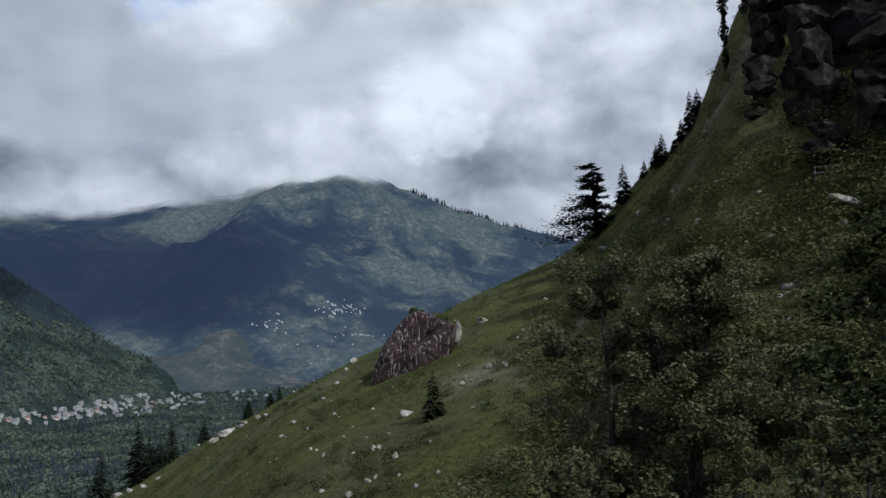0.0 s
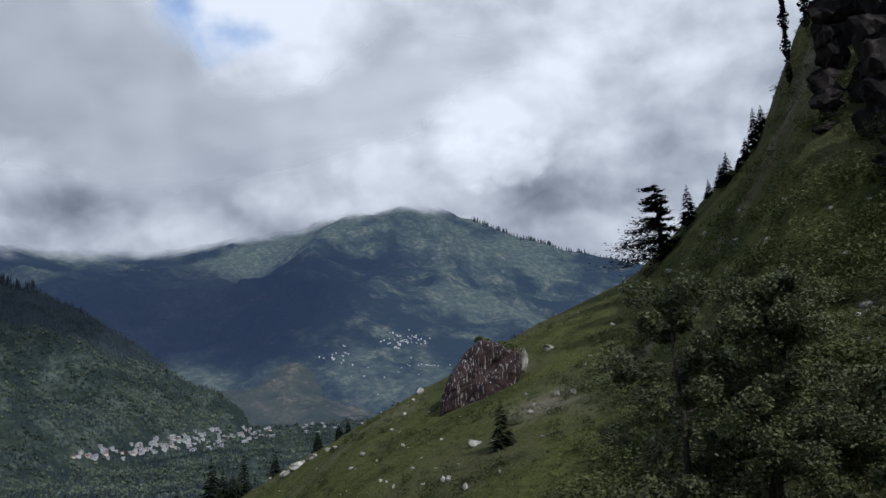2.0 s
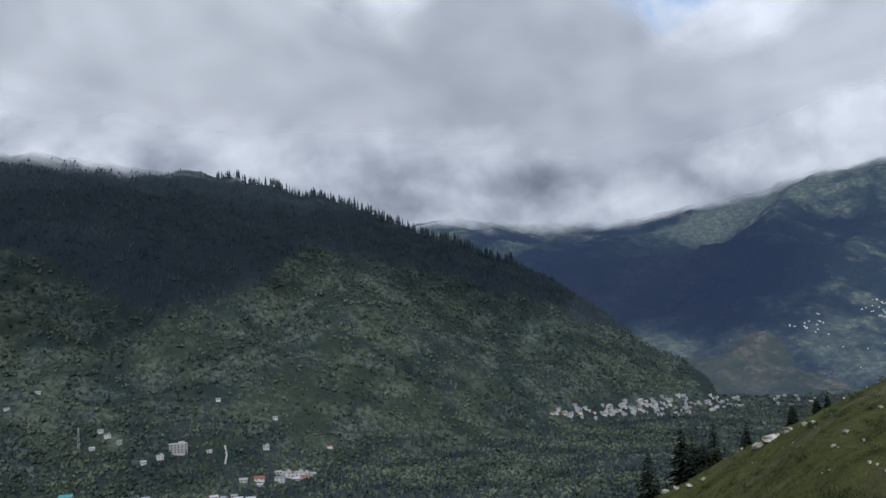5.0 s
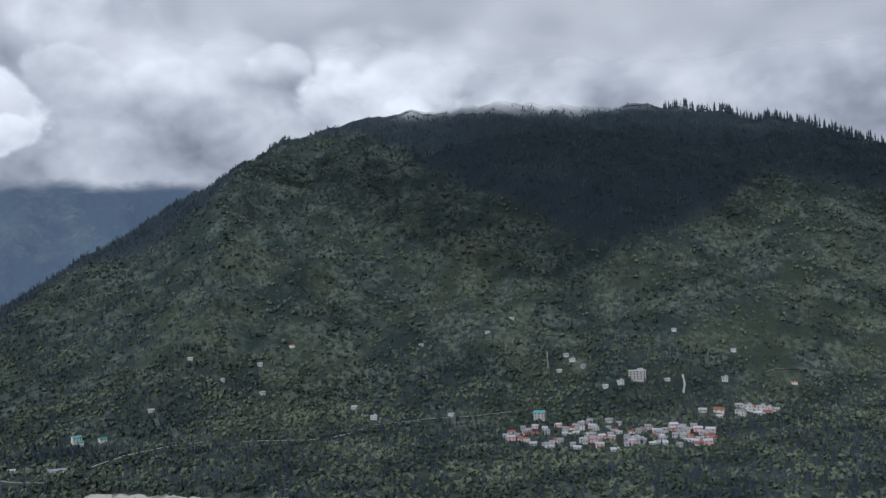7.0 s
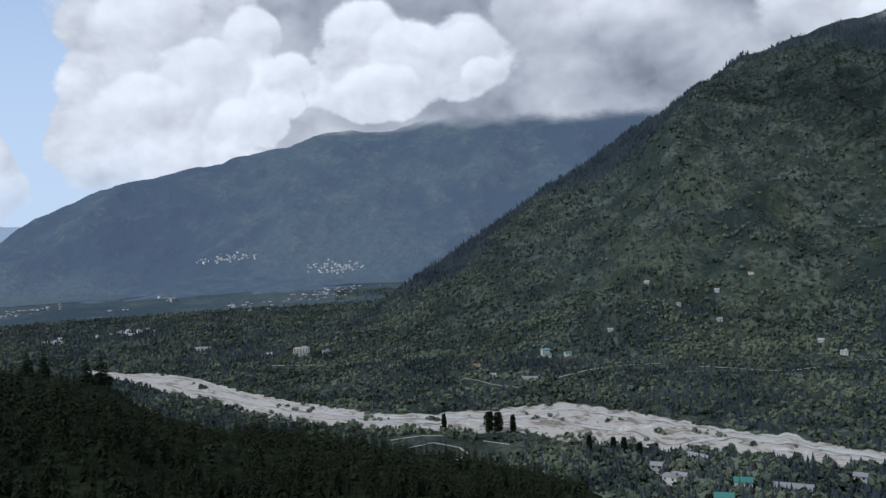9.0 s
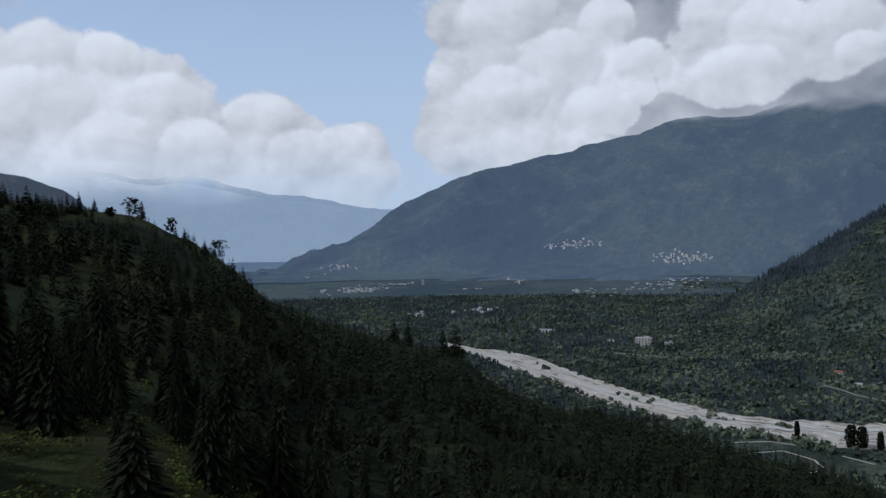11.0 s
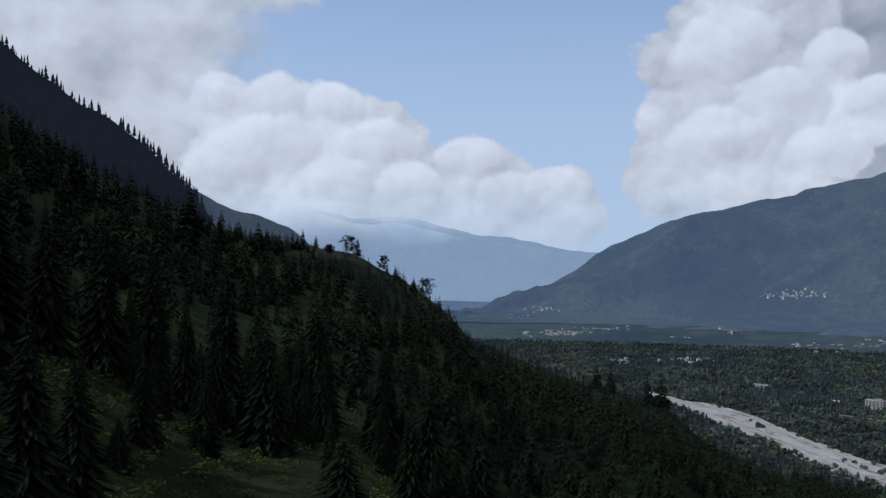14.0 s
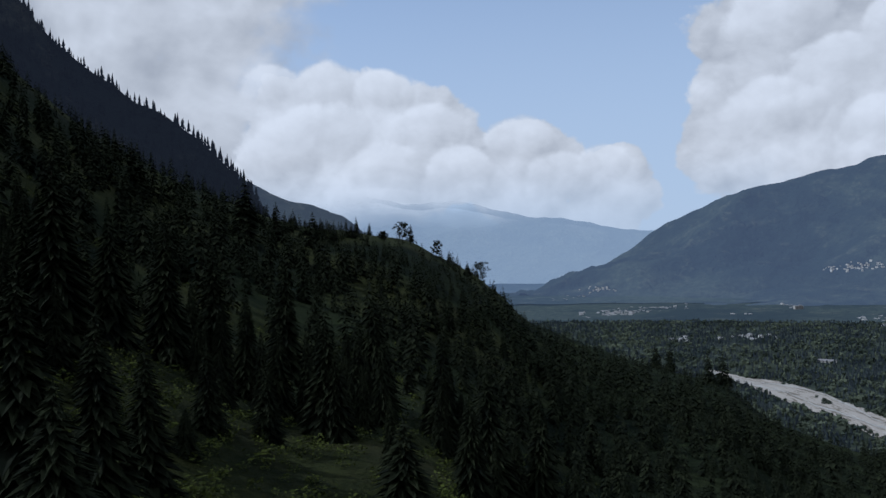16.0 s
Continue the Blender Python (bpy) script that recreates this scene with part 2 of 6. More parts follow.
def make_ground():
    """Grass, scrub and forest floor, by the cover stored on the sheet: r = meadow, g = bare earth, b = dark fir belt
    painted for cloud shade, alpha = far slope tinted for haze.
    """
    m, n, b = material("hillside_ground", 0.95, 0.0, 0.03)
    a = n.add("ShaderNodeAttribute")
    a.attribute_name = "cover"
    s = n.add("ShaderNodeSeparateColor")
    n.put(s.inputs[0], a.outputs["Color"])
    pos = n.add("ShaderNodeNewGeometry").outputs["Position"]
    fine = n.noise(pos, 1.6, 6.0, 0.65)
    mid = n.noise(pos, 0.16, 5.0, 0.6)
    wide = n.noise(pos, 0.02, 4.0, 0.55)
    grass = n.mix(n.step(mid, 0.35, 0.65), (0.044, 0.051, 0.016), (0.088, 0.095, 0.030))
    grass = n.mix(n.step(fine, 0.50, 0.66, 0.0, 0.85), grass, (0.108, 0.112, 0.036))
    grass = n.mix(n.step(n.noise(pos, 0.7, 4.0, 0.6), 0.44, 0.30, 0.0, 0.8), grass, (0.020, 0.030, 0.010))
    grass = n.mix(n.step(n.noise(pos, 0.05, 5.0, 0.6), 0.50, 0.64, 0.0, 0.65), grass, (0.085, 0.080, 0.040))
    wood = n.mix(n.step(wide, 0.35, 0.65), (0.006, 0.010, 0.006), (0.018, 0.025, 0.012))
    wood = n.mix(n.step(mid, 0.5, 0.72, 0.0, 0.6), wood, (0.030, 0.042, 0.018))
    # slopes beyond the brow carry a blue-grey haze tint in their colour
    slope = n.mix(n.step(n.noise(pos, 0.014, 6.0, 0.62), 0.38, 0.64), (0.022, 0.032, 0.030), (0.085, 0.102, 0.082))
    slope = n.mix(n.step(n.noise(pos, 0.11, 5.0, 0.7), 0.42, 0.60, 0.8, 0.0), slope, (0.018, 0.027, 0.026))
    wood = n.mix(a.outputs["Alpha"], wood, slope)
    earth = n.mix(mid, (0.13, 0.11, 0.085), (0.22, 0.19, 0.15))
    col = n.mix(s.outputs[0], wood, grass)
    # cloud shade on the west mountain, painted as a dark blue-green floor
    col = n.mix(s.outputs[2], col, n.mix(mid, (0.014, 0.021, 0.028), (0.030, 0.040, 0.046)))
    col = n.mix(n.math("MULTIPLY", s.outputs[1], n.step(mid, 0.3, 0.6)), col, earth)
    n.put(b.inputs["Base Color"], col)
    n.put(b.inputs["Normal"], n.bump(n.math("ADD", n.math("MULTIPLY", fine, 0.5), mid), 1.0, 1.2))
    into_cloud(m, n, b.outputs[0])
    return m


def make_distance(name, dark, light, field, glow, strength, cloud_shade=False, base=CLOUD_BASE, blur=100.0):
    """Far ranges behind several kilometres of air: woods, meadows and bare patches, with haze put in as an even glow.
    """
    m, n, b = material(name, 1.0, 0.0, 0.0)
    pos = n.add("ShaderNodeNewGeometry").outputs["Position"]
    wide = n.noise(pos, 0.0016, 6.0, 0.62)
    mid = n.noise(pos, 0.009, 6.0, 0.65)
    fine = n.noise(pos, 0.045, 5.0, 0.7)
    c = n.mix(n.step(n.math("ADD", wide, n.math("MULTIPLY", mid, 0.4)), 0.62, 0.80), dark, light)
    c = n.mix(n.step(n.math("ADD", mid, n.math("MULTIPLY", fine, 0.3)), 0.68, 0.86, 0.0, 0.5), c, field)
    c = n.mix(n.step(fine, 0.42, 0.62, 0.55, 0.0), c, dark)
    if cloud_shade:   # cloud shade on the lower western flank, painted as dark forest colour
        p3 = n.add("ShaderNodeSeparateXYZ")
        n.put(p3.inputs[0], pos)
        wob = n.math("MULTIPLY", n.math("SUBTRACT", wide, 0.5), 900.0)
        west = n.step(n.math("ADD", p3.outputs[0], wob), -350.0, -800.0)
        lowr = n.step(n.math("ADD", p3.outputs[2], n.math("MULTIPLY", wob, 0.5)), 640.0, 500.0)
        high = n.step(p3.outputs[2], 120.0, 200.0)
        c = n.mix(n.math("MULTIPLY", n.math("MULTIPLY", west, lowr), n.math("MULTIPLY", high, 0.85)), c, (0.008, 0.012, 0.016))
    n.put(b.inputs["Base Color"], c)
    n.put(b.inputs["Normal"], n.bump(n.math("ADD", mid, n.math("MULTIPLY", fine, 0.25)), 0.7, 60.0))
    # haze is painted on as emission of the surface itself
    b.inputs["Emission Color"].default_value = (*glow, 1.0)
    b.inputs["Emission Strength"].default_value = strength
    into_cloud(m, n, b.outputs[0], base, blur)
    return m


def make_rock(name, base, light, stain, scale=1.0, spec=0.2, fine_=1.5):
    m, n, b = material(name, 0.9, 0.0, spec)
    pos = n.add("ShaderNodeTexCoord").outputs["Object"]
    big_ = n.noise(pos, 0.5 * scale, 6.0, 0.6)
    grit = n.noise(pos, 5.0 * scale, 6.0, 0.7)
    streak = n.noise(n.vec("MULTIPLY", pos, (fine_ * scale, fine_ * scale, 0.07 * fine_ * scale)), 1.0, 4.0, 0.6)
    c = n.mix(n.step(big_, 0.35, 0.68), base, light)
    c = n.mix(n.step(streak, 0.55, 0.66, 0.0, 0.85), c, stain)
    c = n.mix(n.step(grit, 0.5, 0.8, 0.0, 0.5), c, base)
    n.put(b.inputs["Base Color"], c)
    n.put(b.inputs["Normal"], n.bump(n.math("ADD", big_, n.math("MULTIPLY", grit, 0.4)), 0.9, 0.25))
    return m


def plain(name, colour, rough=0.6, metal=0.0, spread=0.12, scale=0.8):
    """Paint, metal or plaster with faint weathering."""
    m, n, b = material(name, rough, metal, 0.3)
    pos = n.add("ShaderNodeTexCoord").outputs["Object"]
    r = n.add("ShaderNodeObjectInfo").outputs["Random"]
    f = n.math("ADD", n.math("MULTIPLY", n.noise(pos, scale, 4.0), 0.6), n.math("MULTIPLY", r, 0.4))
    lo = tuple(max(0.0, c * (1 - spread * 2)) for c in colour)
    hi = tuple(min(0.9, c * (1 + spread)) for c in colour)
    n.put(b.inputs["Base Color"], n.mix(f, lo, hi))
    return m


M_GROUND = make_ground()
# the blue glow colour and strength of each range stand in for haze
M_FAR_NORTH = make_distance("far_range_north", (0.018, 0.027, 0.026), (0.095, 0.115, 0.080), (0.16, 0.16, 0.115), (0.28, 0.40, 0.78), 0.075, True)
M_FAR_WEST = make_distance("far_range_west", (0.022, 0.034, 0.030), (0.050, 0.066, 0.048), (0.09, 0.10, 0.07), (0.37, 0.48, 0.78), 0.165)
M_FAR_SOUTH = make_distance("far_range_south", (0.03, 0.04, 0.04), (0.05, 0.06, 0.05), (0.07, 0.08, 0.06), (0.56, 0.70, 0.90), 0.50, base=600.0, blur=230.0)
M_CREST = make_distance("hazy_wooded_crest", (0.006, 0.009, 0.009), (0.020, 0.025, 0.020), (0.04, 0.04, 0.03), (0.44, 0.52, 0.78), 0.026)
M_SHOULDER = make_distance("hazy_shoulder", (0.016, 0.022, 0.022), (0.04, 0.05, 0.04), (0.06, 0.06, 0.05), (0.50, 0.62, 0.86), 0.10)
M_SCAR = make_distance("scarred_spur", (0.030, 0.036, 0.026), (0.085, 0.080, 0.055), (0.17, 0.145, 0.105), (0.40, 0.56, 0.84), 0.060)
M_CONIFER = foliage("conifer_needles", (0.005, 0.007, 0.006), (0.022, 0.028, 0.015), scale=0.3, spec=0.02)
# needles coloured bluer than firs are, as haze over the distance
M_FARFIR = foliage("haze_tinted_firs", (0.018, 0.026, 0.035), (0.050, 0.064, 0.070), patch=0.012, spec=0.06)
M_DARKLEAF = foliage("dark_leaves", (0.008, 0.014, 0.007), (0.036, 0.048, 0.017), scale=0.5, spec=0.03)
M_DRY = foliage("dry_bracken", (0.058, 0.056, 0.025), (0.125, 0.118, 0.055), scale=0.4, through_light=0.1, vary=0.25)
M_GRASS = foliage("grass_tufts", (0.050, 0.058, 0.018), (0.128, 0.130, 0.050), scale=0.12)
# dark end stands in for the slope's shade, light end for sunlit glades
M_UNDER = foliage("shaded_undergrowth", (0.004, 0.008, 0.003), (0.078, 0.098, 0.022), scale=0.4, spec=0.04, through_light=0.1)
# leaf colours pushed towards blue to stand in for haze
M_FARWOOD = foliage("distant_woodland", (0.026, 0.038, 0.032), (0.122, 0.146, 0.100), patch=0.012, spec=0.06)
M_BROAD = foliage("broadleaf_foliage", (0.016, 0.022, 0.008), (0.135, 0.145, 0.066), scale=0.8, rough=0.55, spec=0.2, through_light=0.2)
M_SHRUB = foliage("shrub_foliage", (0.026, 0.034, 0.012), (0.122, 0.134, 0.052), scale=0.35, spec=0.06, through_light=0.15, vary=0.3)
M_BARK = make_rock("bark", (0.035, 0.028, 0.022), (0.075, 0.06, 0.048), (0.11, 0.10, 0.085), 3.0)
M_BOULDER = make_rock("stained_boulder", (0.016, 0.010, 0.010), (0.052, 0.031, 0.028), (0.36, 0.33, 0.30), 1.3, 0.2, 3.6)
M_PALE_ROCK = make_rock("pale_rock", (0.22, 0.20, 0.16), (0.48, 0.455, 0.39), (0.52, 0.50, 0.43), 1.6)
# the cliff's shadow is put into the rock: base colours near black
M_CLIFF = make_rock("shadow_toned_cliff_rock", (0.007, 0.006, 0.006), (0.026, 0.022, 0.019), (0.060, 0.050, 0.042), 1.6, 0.04)


# ---------------------------------------------------------------- the lie of the land
def table(text):
    rows = [tuple(float(v) for v in r.split(":")) for r in text.split()]
    return [np.array(c) for c in zip(*rows)]


_lat = np.random.RandomState(7).rand(256, 256).astype(np.float64)


def value_noise(x, y):
    x, y = np.asarray(x, float), np.asarray(y, float)
    xi, yi = np.floor(x).astype(int), np.floor(y).astype(int)
    u, v = x - xi, y - yi
    u, v = u * u * (3 - 2 * u), v * v * (3 - 2 * v)
    g = lambda i, j: _lat[(xi + i) & 255, (yi + j) & 255]
    return (g(0, 0) * (1 - u) + g(1, 0) * u) * (1 - v) + (g(0, 1) * (1 - u) + g(1, 1) * u) * v


def fbm(x, y, octaves=4, gain=0.5, ridged=False):
    total, amp, norm = 0.0, 1.0, 0.0
    for k in range(octaves):
        n = value_noise(x * 2 ** k + 17.3 * k, y * 2 ** k - 9.1 * k)
        if ridged:
            n = 1 - np.abs(2 * n - 1)
        total, norm, amp = total + n * amp, norm + amp, amp * gain
    return total / norm - 0.5


# heading : rise of the brow seen from the eye : distance of the brow
NEAR_NORTH = table("-40:28:110 -35:26:115 -24:21:125 -20.1:19:130 -18.8:15.2:135 -16.9:11.2:150 -13.4:8.2:170 -10.7:5.6:180 -8.4:3.7:180 "
                   "-3:1.3:170 0.9:-0.5:160 5.6:-2.9:150 10.8:-5.1:150 15.2:-7.8:165 21.6:-10.8:180 25:-13:190 30:-17:200 40:-22:200 "
                   "60:-26:190 ")
NEAR_SOUTH = table("78:-24:220 84:-19:300 88:-17.2:400 94:-16:450 104.7:-14:520 110.6:-12.6:520 115.1:-11.2:520 118:-8.9:540 122.6:-7.9:560 "
                   "127.5:-6.3:560 131:-4.7:540 132.5:-2.9:520 134.4:-1.4:500 138.6:0.9:460 142.4:1.5:450 144.7:1.6:430 147.6:2.3:420 149.8:3.2:420 "
                   "153.4:4.7:420 156.3:6.2:420 159.4:8.2:420 162.3:10.6:400 170:17:380 180:24:330 200:28:250 240:30:150 300:31:115 320:28:110 ")
NEAR = [np.concatenate(c) for c in zip(NEAR_NORTH, NEAR_SOUTH)]
# heading : rise of the ridge : distance of the ridge : distance of the foot
WEST = table("18:-3.2:2000:1950 19:-2.3:2050:1900 21.4:-1.3:2100:1800 24:0.9:2150:1650 27.6:3.6:2250:1500 32:5.3:2300:1400 36:6.8:2350:1250 "
             "42:9.1:2450:1150 47.4:10.5:2550:1080 51:11.1:2600:1060 57:11.5:2600:1040 60:11.9:2600:1040 67:11.6:2550:1040 70:11.2:2500:1040 "
             "74.3:10.4:2450:1040 77.5:8.7:2400:1050 81:6.7:2300:1060 87.2:3.1:2150:1080 92.3:-0.1:2000:1120 95:-1.8:1900:1200 99:-4.4:1800:1350 "
             "101.3:-6.0:1700:1500 103:-7:1600:1550")
NORTH = table("-60:5:4300:2500 -20:4.2:4300:2300 -8.4:4.7:4300:2200 -4.6:5.8:4300:2200 -0.8:7.2:4300:2200 1.5:8.1:4300:2200 4.6:9.6:4300:2200 "
              "9:9.9:4300:2200 14.4:8.5:4300:2200 18:7.6:4300:2250 22:7.2:4300:2300 26:7.4:4300:2400 30:7.7:4300:2500 36:7.8:4300:2500 "
              "45:8.2:4300:2500 55:6:4300:2500")
SPUR = table("6:-5:2500:2200 8.2:-3.3:2600:2100 11.1:-1.2:2650:2100 13:0.3:2700:2100 14.6:0.9:2700:2090 15.6:0.4:2680:2080 17.4:-0.7:2600:2060 19.2:-1.6:2500:2050 21:-4:2400:2050")
FAR_W = table("72:7:4200:2900 81.7:7.2:4200:2900 87:7.7:4200:2900 92.6:8.2:4200:2900 96:7.4:4200:2900 99:6.5:4200:2900 103:6.5:4200:2900 "
              "108:5:4150:2900 112:4.4:4100:2900 115:3.9:4050:2900 117.4:3.3:4000:2900 121.4:1.3:3900:2950 123.3:0.1:3850:3000 "
              "125.6:-1.4:3750:3050 128.6:-2.9:3500:3100 131:-3.6:3400:3200")
BENCH = table("98:-4.2:3000:2650 103:-3.0:3050:2600 108:-2.7:3050:2550 113:-2.9:3000:2550 118:-3.6:2950:2600 122:-4.4:2900:2700")
FAR_S = table("112:0.4:4750:4200 118:0.6:4750:4200 122.6:1.0:4750:4200 126.4:1.8:4750:4200 130:2.2:4750:4200 132.5:2.9:4750:4200 136:3.3:4750:4200 "
              "139.4:3.5:4750:4200 142:3.9:4750:4200 145.1:4.6:4750:4200 148.7:4.8:4750:4200 156:5.2:4750:4200 170:5:4750:4200")
SHOULDER = table("138:-1:1900:1400 141:0.4:1950:1400 142.8:2.0:2000:1400 144.7:3.1:2000:1400 146.6:3.9:2000:1400 148.4:4.6:2000:1400 151:6:2000:1400 156:8:2000:1400")
CREST = table("143:-2:1000:620 146:0.2:1050:620 147.8:2.6:1080:620 148.8:4.4:1100:620 149.9:5.5:1120:620 152.4:7.5:1150:620 154.4:8.8:1150:620 155.8:9.6:1150:620 "
              "158.5:11.7:1150:620 161:13.6:1150:620 162.3:15:1150:620 166:18.4:1150:620 172:22:1150:620")


def heading(x, y):
    a = np.degrees(np.arctan2(-np.asarray(x, float), np.asarray(y, float)))
    return np.where(a < -40, a + 360, a)


_rounded = {}


def smooth(tab, col, width):
    """One column of a table on an even scale of headings, rounded off over that many degrees."""
    key = (id(tab), col, width)
    if key not in _rounded:
        _rounded[key] = rounded(tab, col, width)
    return _rounded[key]


def rounded(tab, col, width):
    a = np.arange(-60, 340, 0.2)
    v = np.interp(a, tab[0], tab[col])
    k = max(1, int(width / 0.2))
    win = np.hanning(2 * k + 3)
    return a, np.convolve(np.pad(v, (k + 1, k + 1), "edge"), win / win.sum(), "valid")


NEAR_EL, NEAR_R = smooth(NEAR, 1, 1.0), smooth(NEAR, 2, 6.0)


def near_hill(a, r):
    """Own hillside: drops from the eye's feet and rises again to a brow; beyond the brow it falls to the valley or stays level uphill."""
    el_, re_ = np.interp(a, *NEAR_EL), np.interp(a, *NEAR_R)
    up = np.clip((el_ - 10) / 14, 0, 1)
    up = up * up * (3 - 2 * up)
    ze = re_ * np.tan(np.radians(el_))
    s = np.minimum(r / re_, 1.0)
    dip = 0.36 * re_
    z = -1.7 + (ze + 1.7) * s ** (1 + 0.75 * up) - dip * s * (1 - s) ** 2 * np.clip(r / 6, 0, 1)
    lip = np.clip((r - 2) / 11, 0, 1) * (1 - np.clip((r - 28) / 50, 0, 1)) * (a < 200)
    z = z - 6.5 * lip * lip * (3 - 2 * lip)
    over = np.maximum(r - re_, 0)
    fall = 0.75 - 0.70 * up
    return z - over * fall * np.clip(over / 25, 0.15, 1)


def mountain(tab, a, r, back=0.45, power=1.12):
    el_, rr, rf = (np.interp(a, *smooth(tab, k, wd)) for k, wd in ((1, 0.8), (2, 4.0), (3, 5.0)))
    zr = EYE + rr * np.tan(np.radians(el_))
    s = np.clip((r - rf) / (rr - rf), 0, 1)
    z = np.where(r < rf, -40.0, zr * s ** power)
    z = z - np.maximum(r - rr, 0) * back
    side = np.minimum(np.clip((a - tab[0][0]) / 2.0 + 1, 0, 1), np.clip((tab[0][-1] - a) / 2.0 + 1, 0, 1))
    return np.where(side > 0, z * side - 60 * (1 - side), -60.0), s


def land(x, y):
    """Height of the ground sheet (the river flat is 0)."""
    x, y = np.asarray(x, float), np.asarray(y, float)
    r, a = np.hypot(x, y), heading(x, y)
    near = EYE + near_hill(a, r)
    rough = np.clip(r / 120, 0.1, 1)
    near = near + fbm(x / 40, y / 40, 4) * 5.0 * np.clip((r - 15) / 120, 0, 1) + fbm(x / 4, y / 4, 3) * 0.7 * rough
    steep = np.clip((np.interp(a, *NEAR_EL) - 8) / 6, 0, 1)
    near = near + fbm(x / 9, y / 9, 4, 0.55, True) * 5.0 * steep * np.clip((r - 30) / 60, 0, 1)
    floor = 2.5 * fbm(x / 90, y / 90, 3) + 0.012 * np.maximum(r - 1400, 0) * (a < 40)
    wm, s = mountain(WEST, a, r)
    gully = fbm(x / 520 + 3, y / 520, 6, 0.52, True) * 260 * np.sin(np.pi * s) ** 0.8 + fbm(x / 60, y / 60, 3) * 18 * np.clip(s * 4, 0, 1)
    tall = np.clip((EYE + np.interp(a, WEST[0], WEST[2]) * np.tan(np.radians(np.interp(a, WEST[0], WEST[1]))) - 60) / 400, 0, 1)
    wm = wm + gully * (wm > -20) * tall + fbm(a * 0.9, r * 0 + 3.3, 4) * 46 * np.clip(s * 2 - 0.8, 0, 1) * tall
    return np.maximum.reduce([near, floor, wm])


def ground(x, y):
    return float(land(np.array([x]), np.array([y]))[0])


def spot(a, e, lo=2.0, hi=3200.0, fn=None):
    """The place on the land met by a line of sight of that heading and rise, between two distances."""
    rs = np.geomspace(lo, hi, 900)
    x, y = -np.sin(np.radians(a)) * rs, np.cos(np.radians(a)) * rs
    z = (fn or land)(x, y)
    up = np.degrees(np.arctan2(z - EYE, rs))
    i = int(np.argmax(up >= e)) if (up >= e).any() else int(np.argmin(abs(up - e)))
    return Vector((x[i], y[i], z[i]))


def brow(a):
    return float(np.interp(a, *NEAR_R))


def grid_mesh(name, X, Y, Z, close=False):
    """A sheet of quads over a rows x columns grid."""
    nr, nc = X.shape
    me = bpy.data.meshes.new(name)
    me.vertices.add(nr * nc)
    me.vertices.foreach_set("co", np.stack([X, Y, Z], -1).astype(np.float32).ravel())
    i, j = np.meshgrid(np.arange(nr - 1), np.arange(nc if close else nc - 1), indexing="ij")
    k = (j + 1) % nc
    q = np.stack([i * nc + j, i * nc + k, (i + 1) * nc + k, (i + 1) * nc + j], -1).reshape(-1, 4)
    fill(me, q)
    return me


def fill(me, faces):
    n, c = faces.shape
    me.loops.add(n * c)
    me.loops.foreach_set("vertex_index", faces.astype(np.int32).ravel())
    me.polygons.add(n)
    me.polygons.foreach_set("loop_start", np.arange(0, n * c, c, dtype=np.int32))
    me.polygons.foreach_set("use_smooth", np.ones(n, dtype=bool))
    me.update(calc_edges=True)


azs = np.concatenate([np.arange(-38, 172, 0.38), np.arange(172, 322, 3.0)])
rad = np.concatenate([[0.02, 0.5], np.geomspace(1.2, 600, 230), np.arange(615, 2900, 22), np.arange(2900, 4950, 120)])
AA, RR = np.meshgrid(azs, rad)
GX, GY = -np.sin(np.radians(AA)) * RR, np.cos(np.radians(AA)) * RR
GZ = land(GX, GY)
ground_ob = new("ground", grid_mesh("ground", GX[::-1], GY[::-1], GZ[::-1], True))
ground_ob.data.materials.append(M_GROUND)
tagged(ground_ob, "grassy and wooded mountain valley floor and slopes", "ground", kind="structure")


def meadow_cover(x, y):
    """1 on open grass, 0 under woods."""
    r, a = np.hypot(x, y), heading(x, y)
    on_near = r < np.interp(a, *NEAR_R) + 60
    north = np.clip((35 - a) / 10, 0, 1) * np.clip((a + 29) / 6, 0.15, 1)
    m = np.where(on_near, 0.95 * north + (1 - north) * np.clip(0.05 + 1.4 * fbm(x / 30, y / 30, 3), 0, 0.35) * np.clip((a - 124) / 8, 0.1, 1), 0)
    south_top = on_near & (a > 137) & (a < 143) & (r > 380)
    m = np.where(south_top, 0.22, m)
    terrace = np.clip(fbm(x / 55 + 5, y / 55, 4) * 6 + 0.1 + 2.0 * fbm(x / 260, y / 260, 2), 0, 1) * np.clip((2000 - r) / 500, 0, 1)
    return np.where(on_near, m, terrace * 0.16)


# above this rise the west mountain is dark fir forest: cloud shade put into colour
FIR_SHADE_LINE = table("18:-1 25:0 30:2.4 36:3.4 41:5.4 44:6.0 47:4.0 52:2.8 56:2.5 60:4.6 64:7.2 70:10.4 76:10 82:5 90:0.5 95:-3.5 98:-4 101:-3")


def fir_shade_cover(x, y):
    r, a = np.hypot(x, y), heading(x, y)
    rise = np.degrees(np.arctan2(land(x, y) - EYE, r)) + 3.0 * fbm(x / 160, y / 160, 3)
    return np.clip((rise - np.interp(a, *FIR_SHADE_LINE)) / 0.8 + 0.5, 0, 1) * ((r > 1250) & (a < 101) & (a > 18))


cov = ground_ob.data.color_attributes.new("cover", "FLOAT_COLOR", "POINT")
gx, gy = GX[::-1].ravel(), GY[::-1].ravel()
mc = meadow_cover(gx, gy)
earth = np.clip(fbm(gx / 25, gy / 25, 4) * 6 - 1.0, 0, 1) * (np.hypot(gx, gy) < 260) * (heading(gx, gy) < 40)
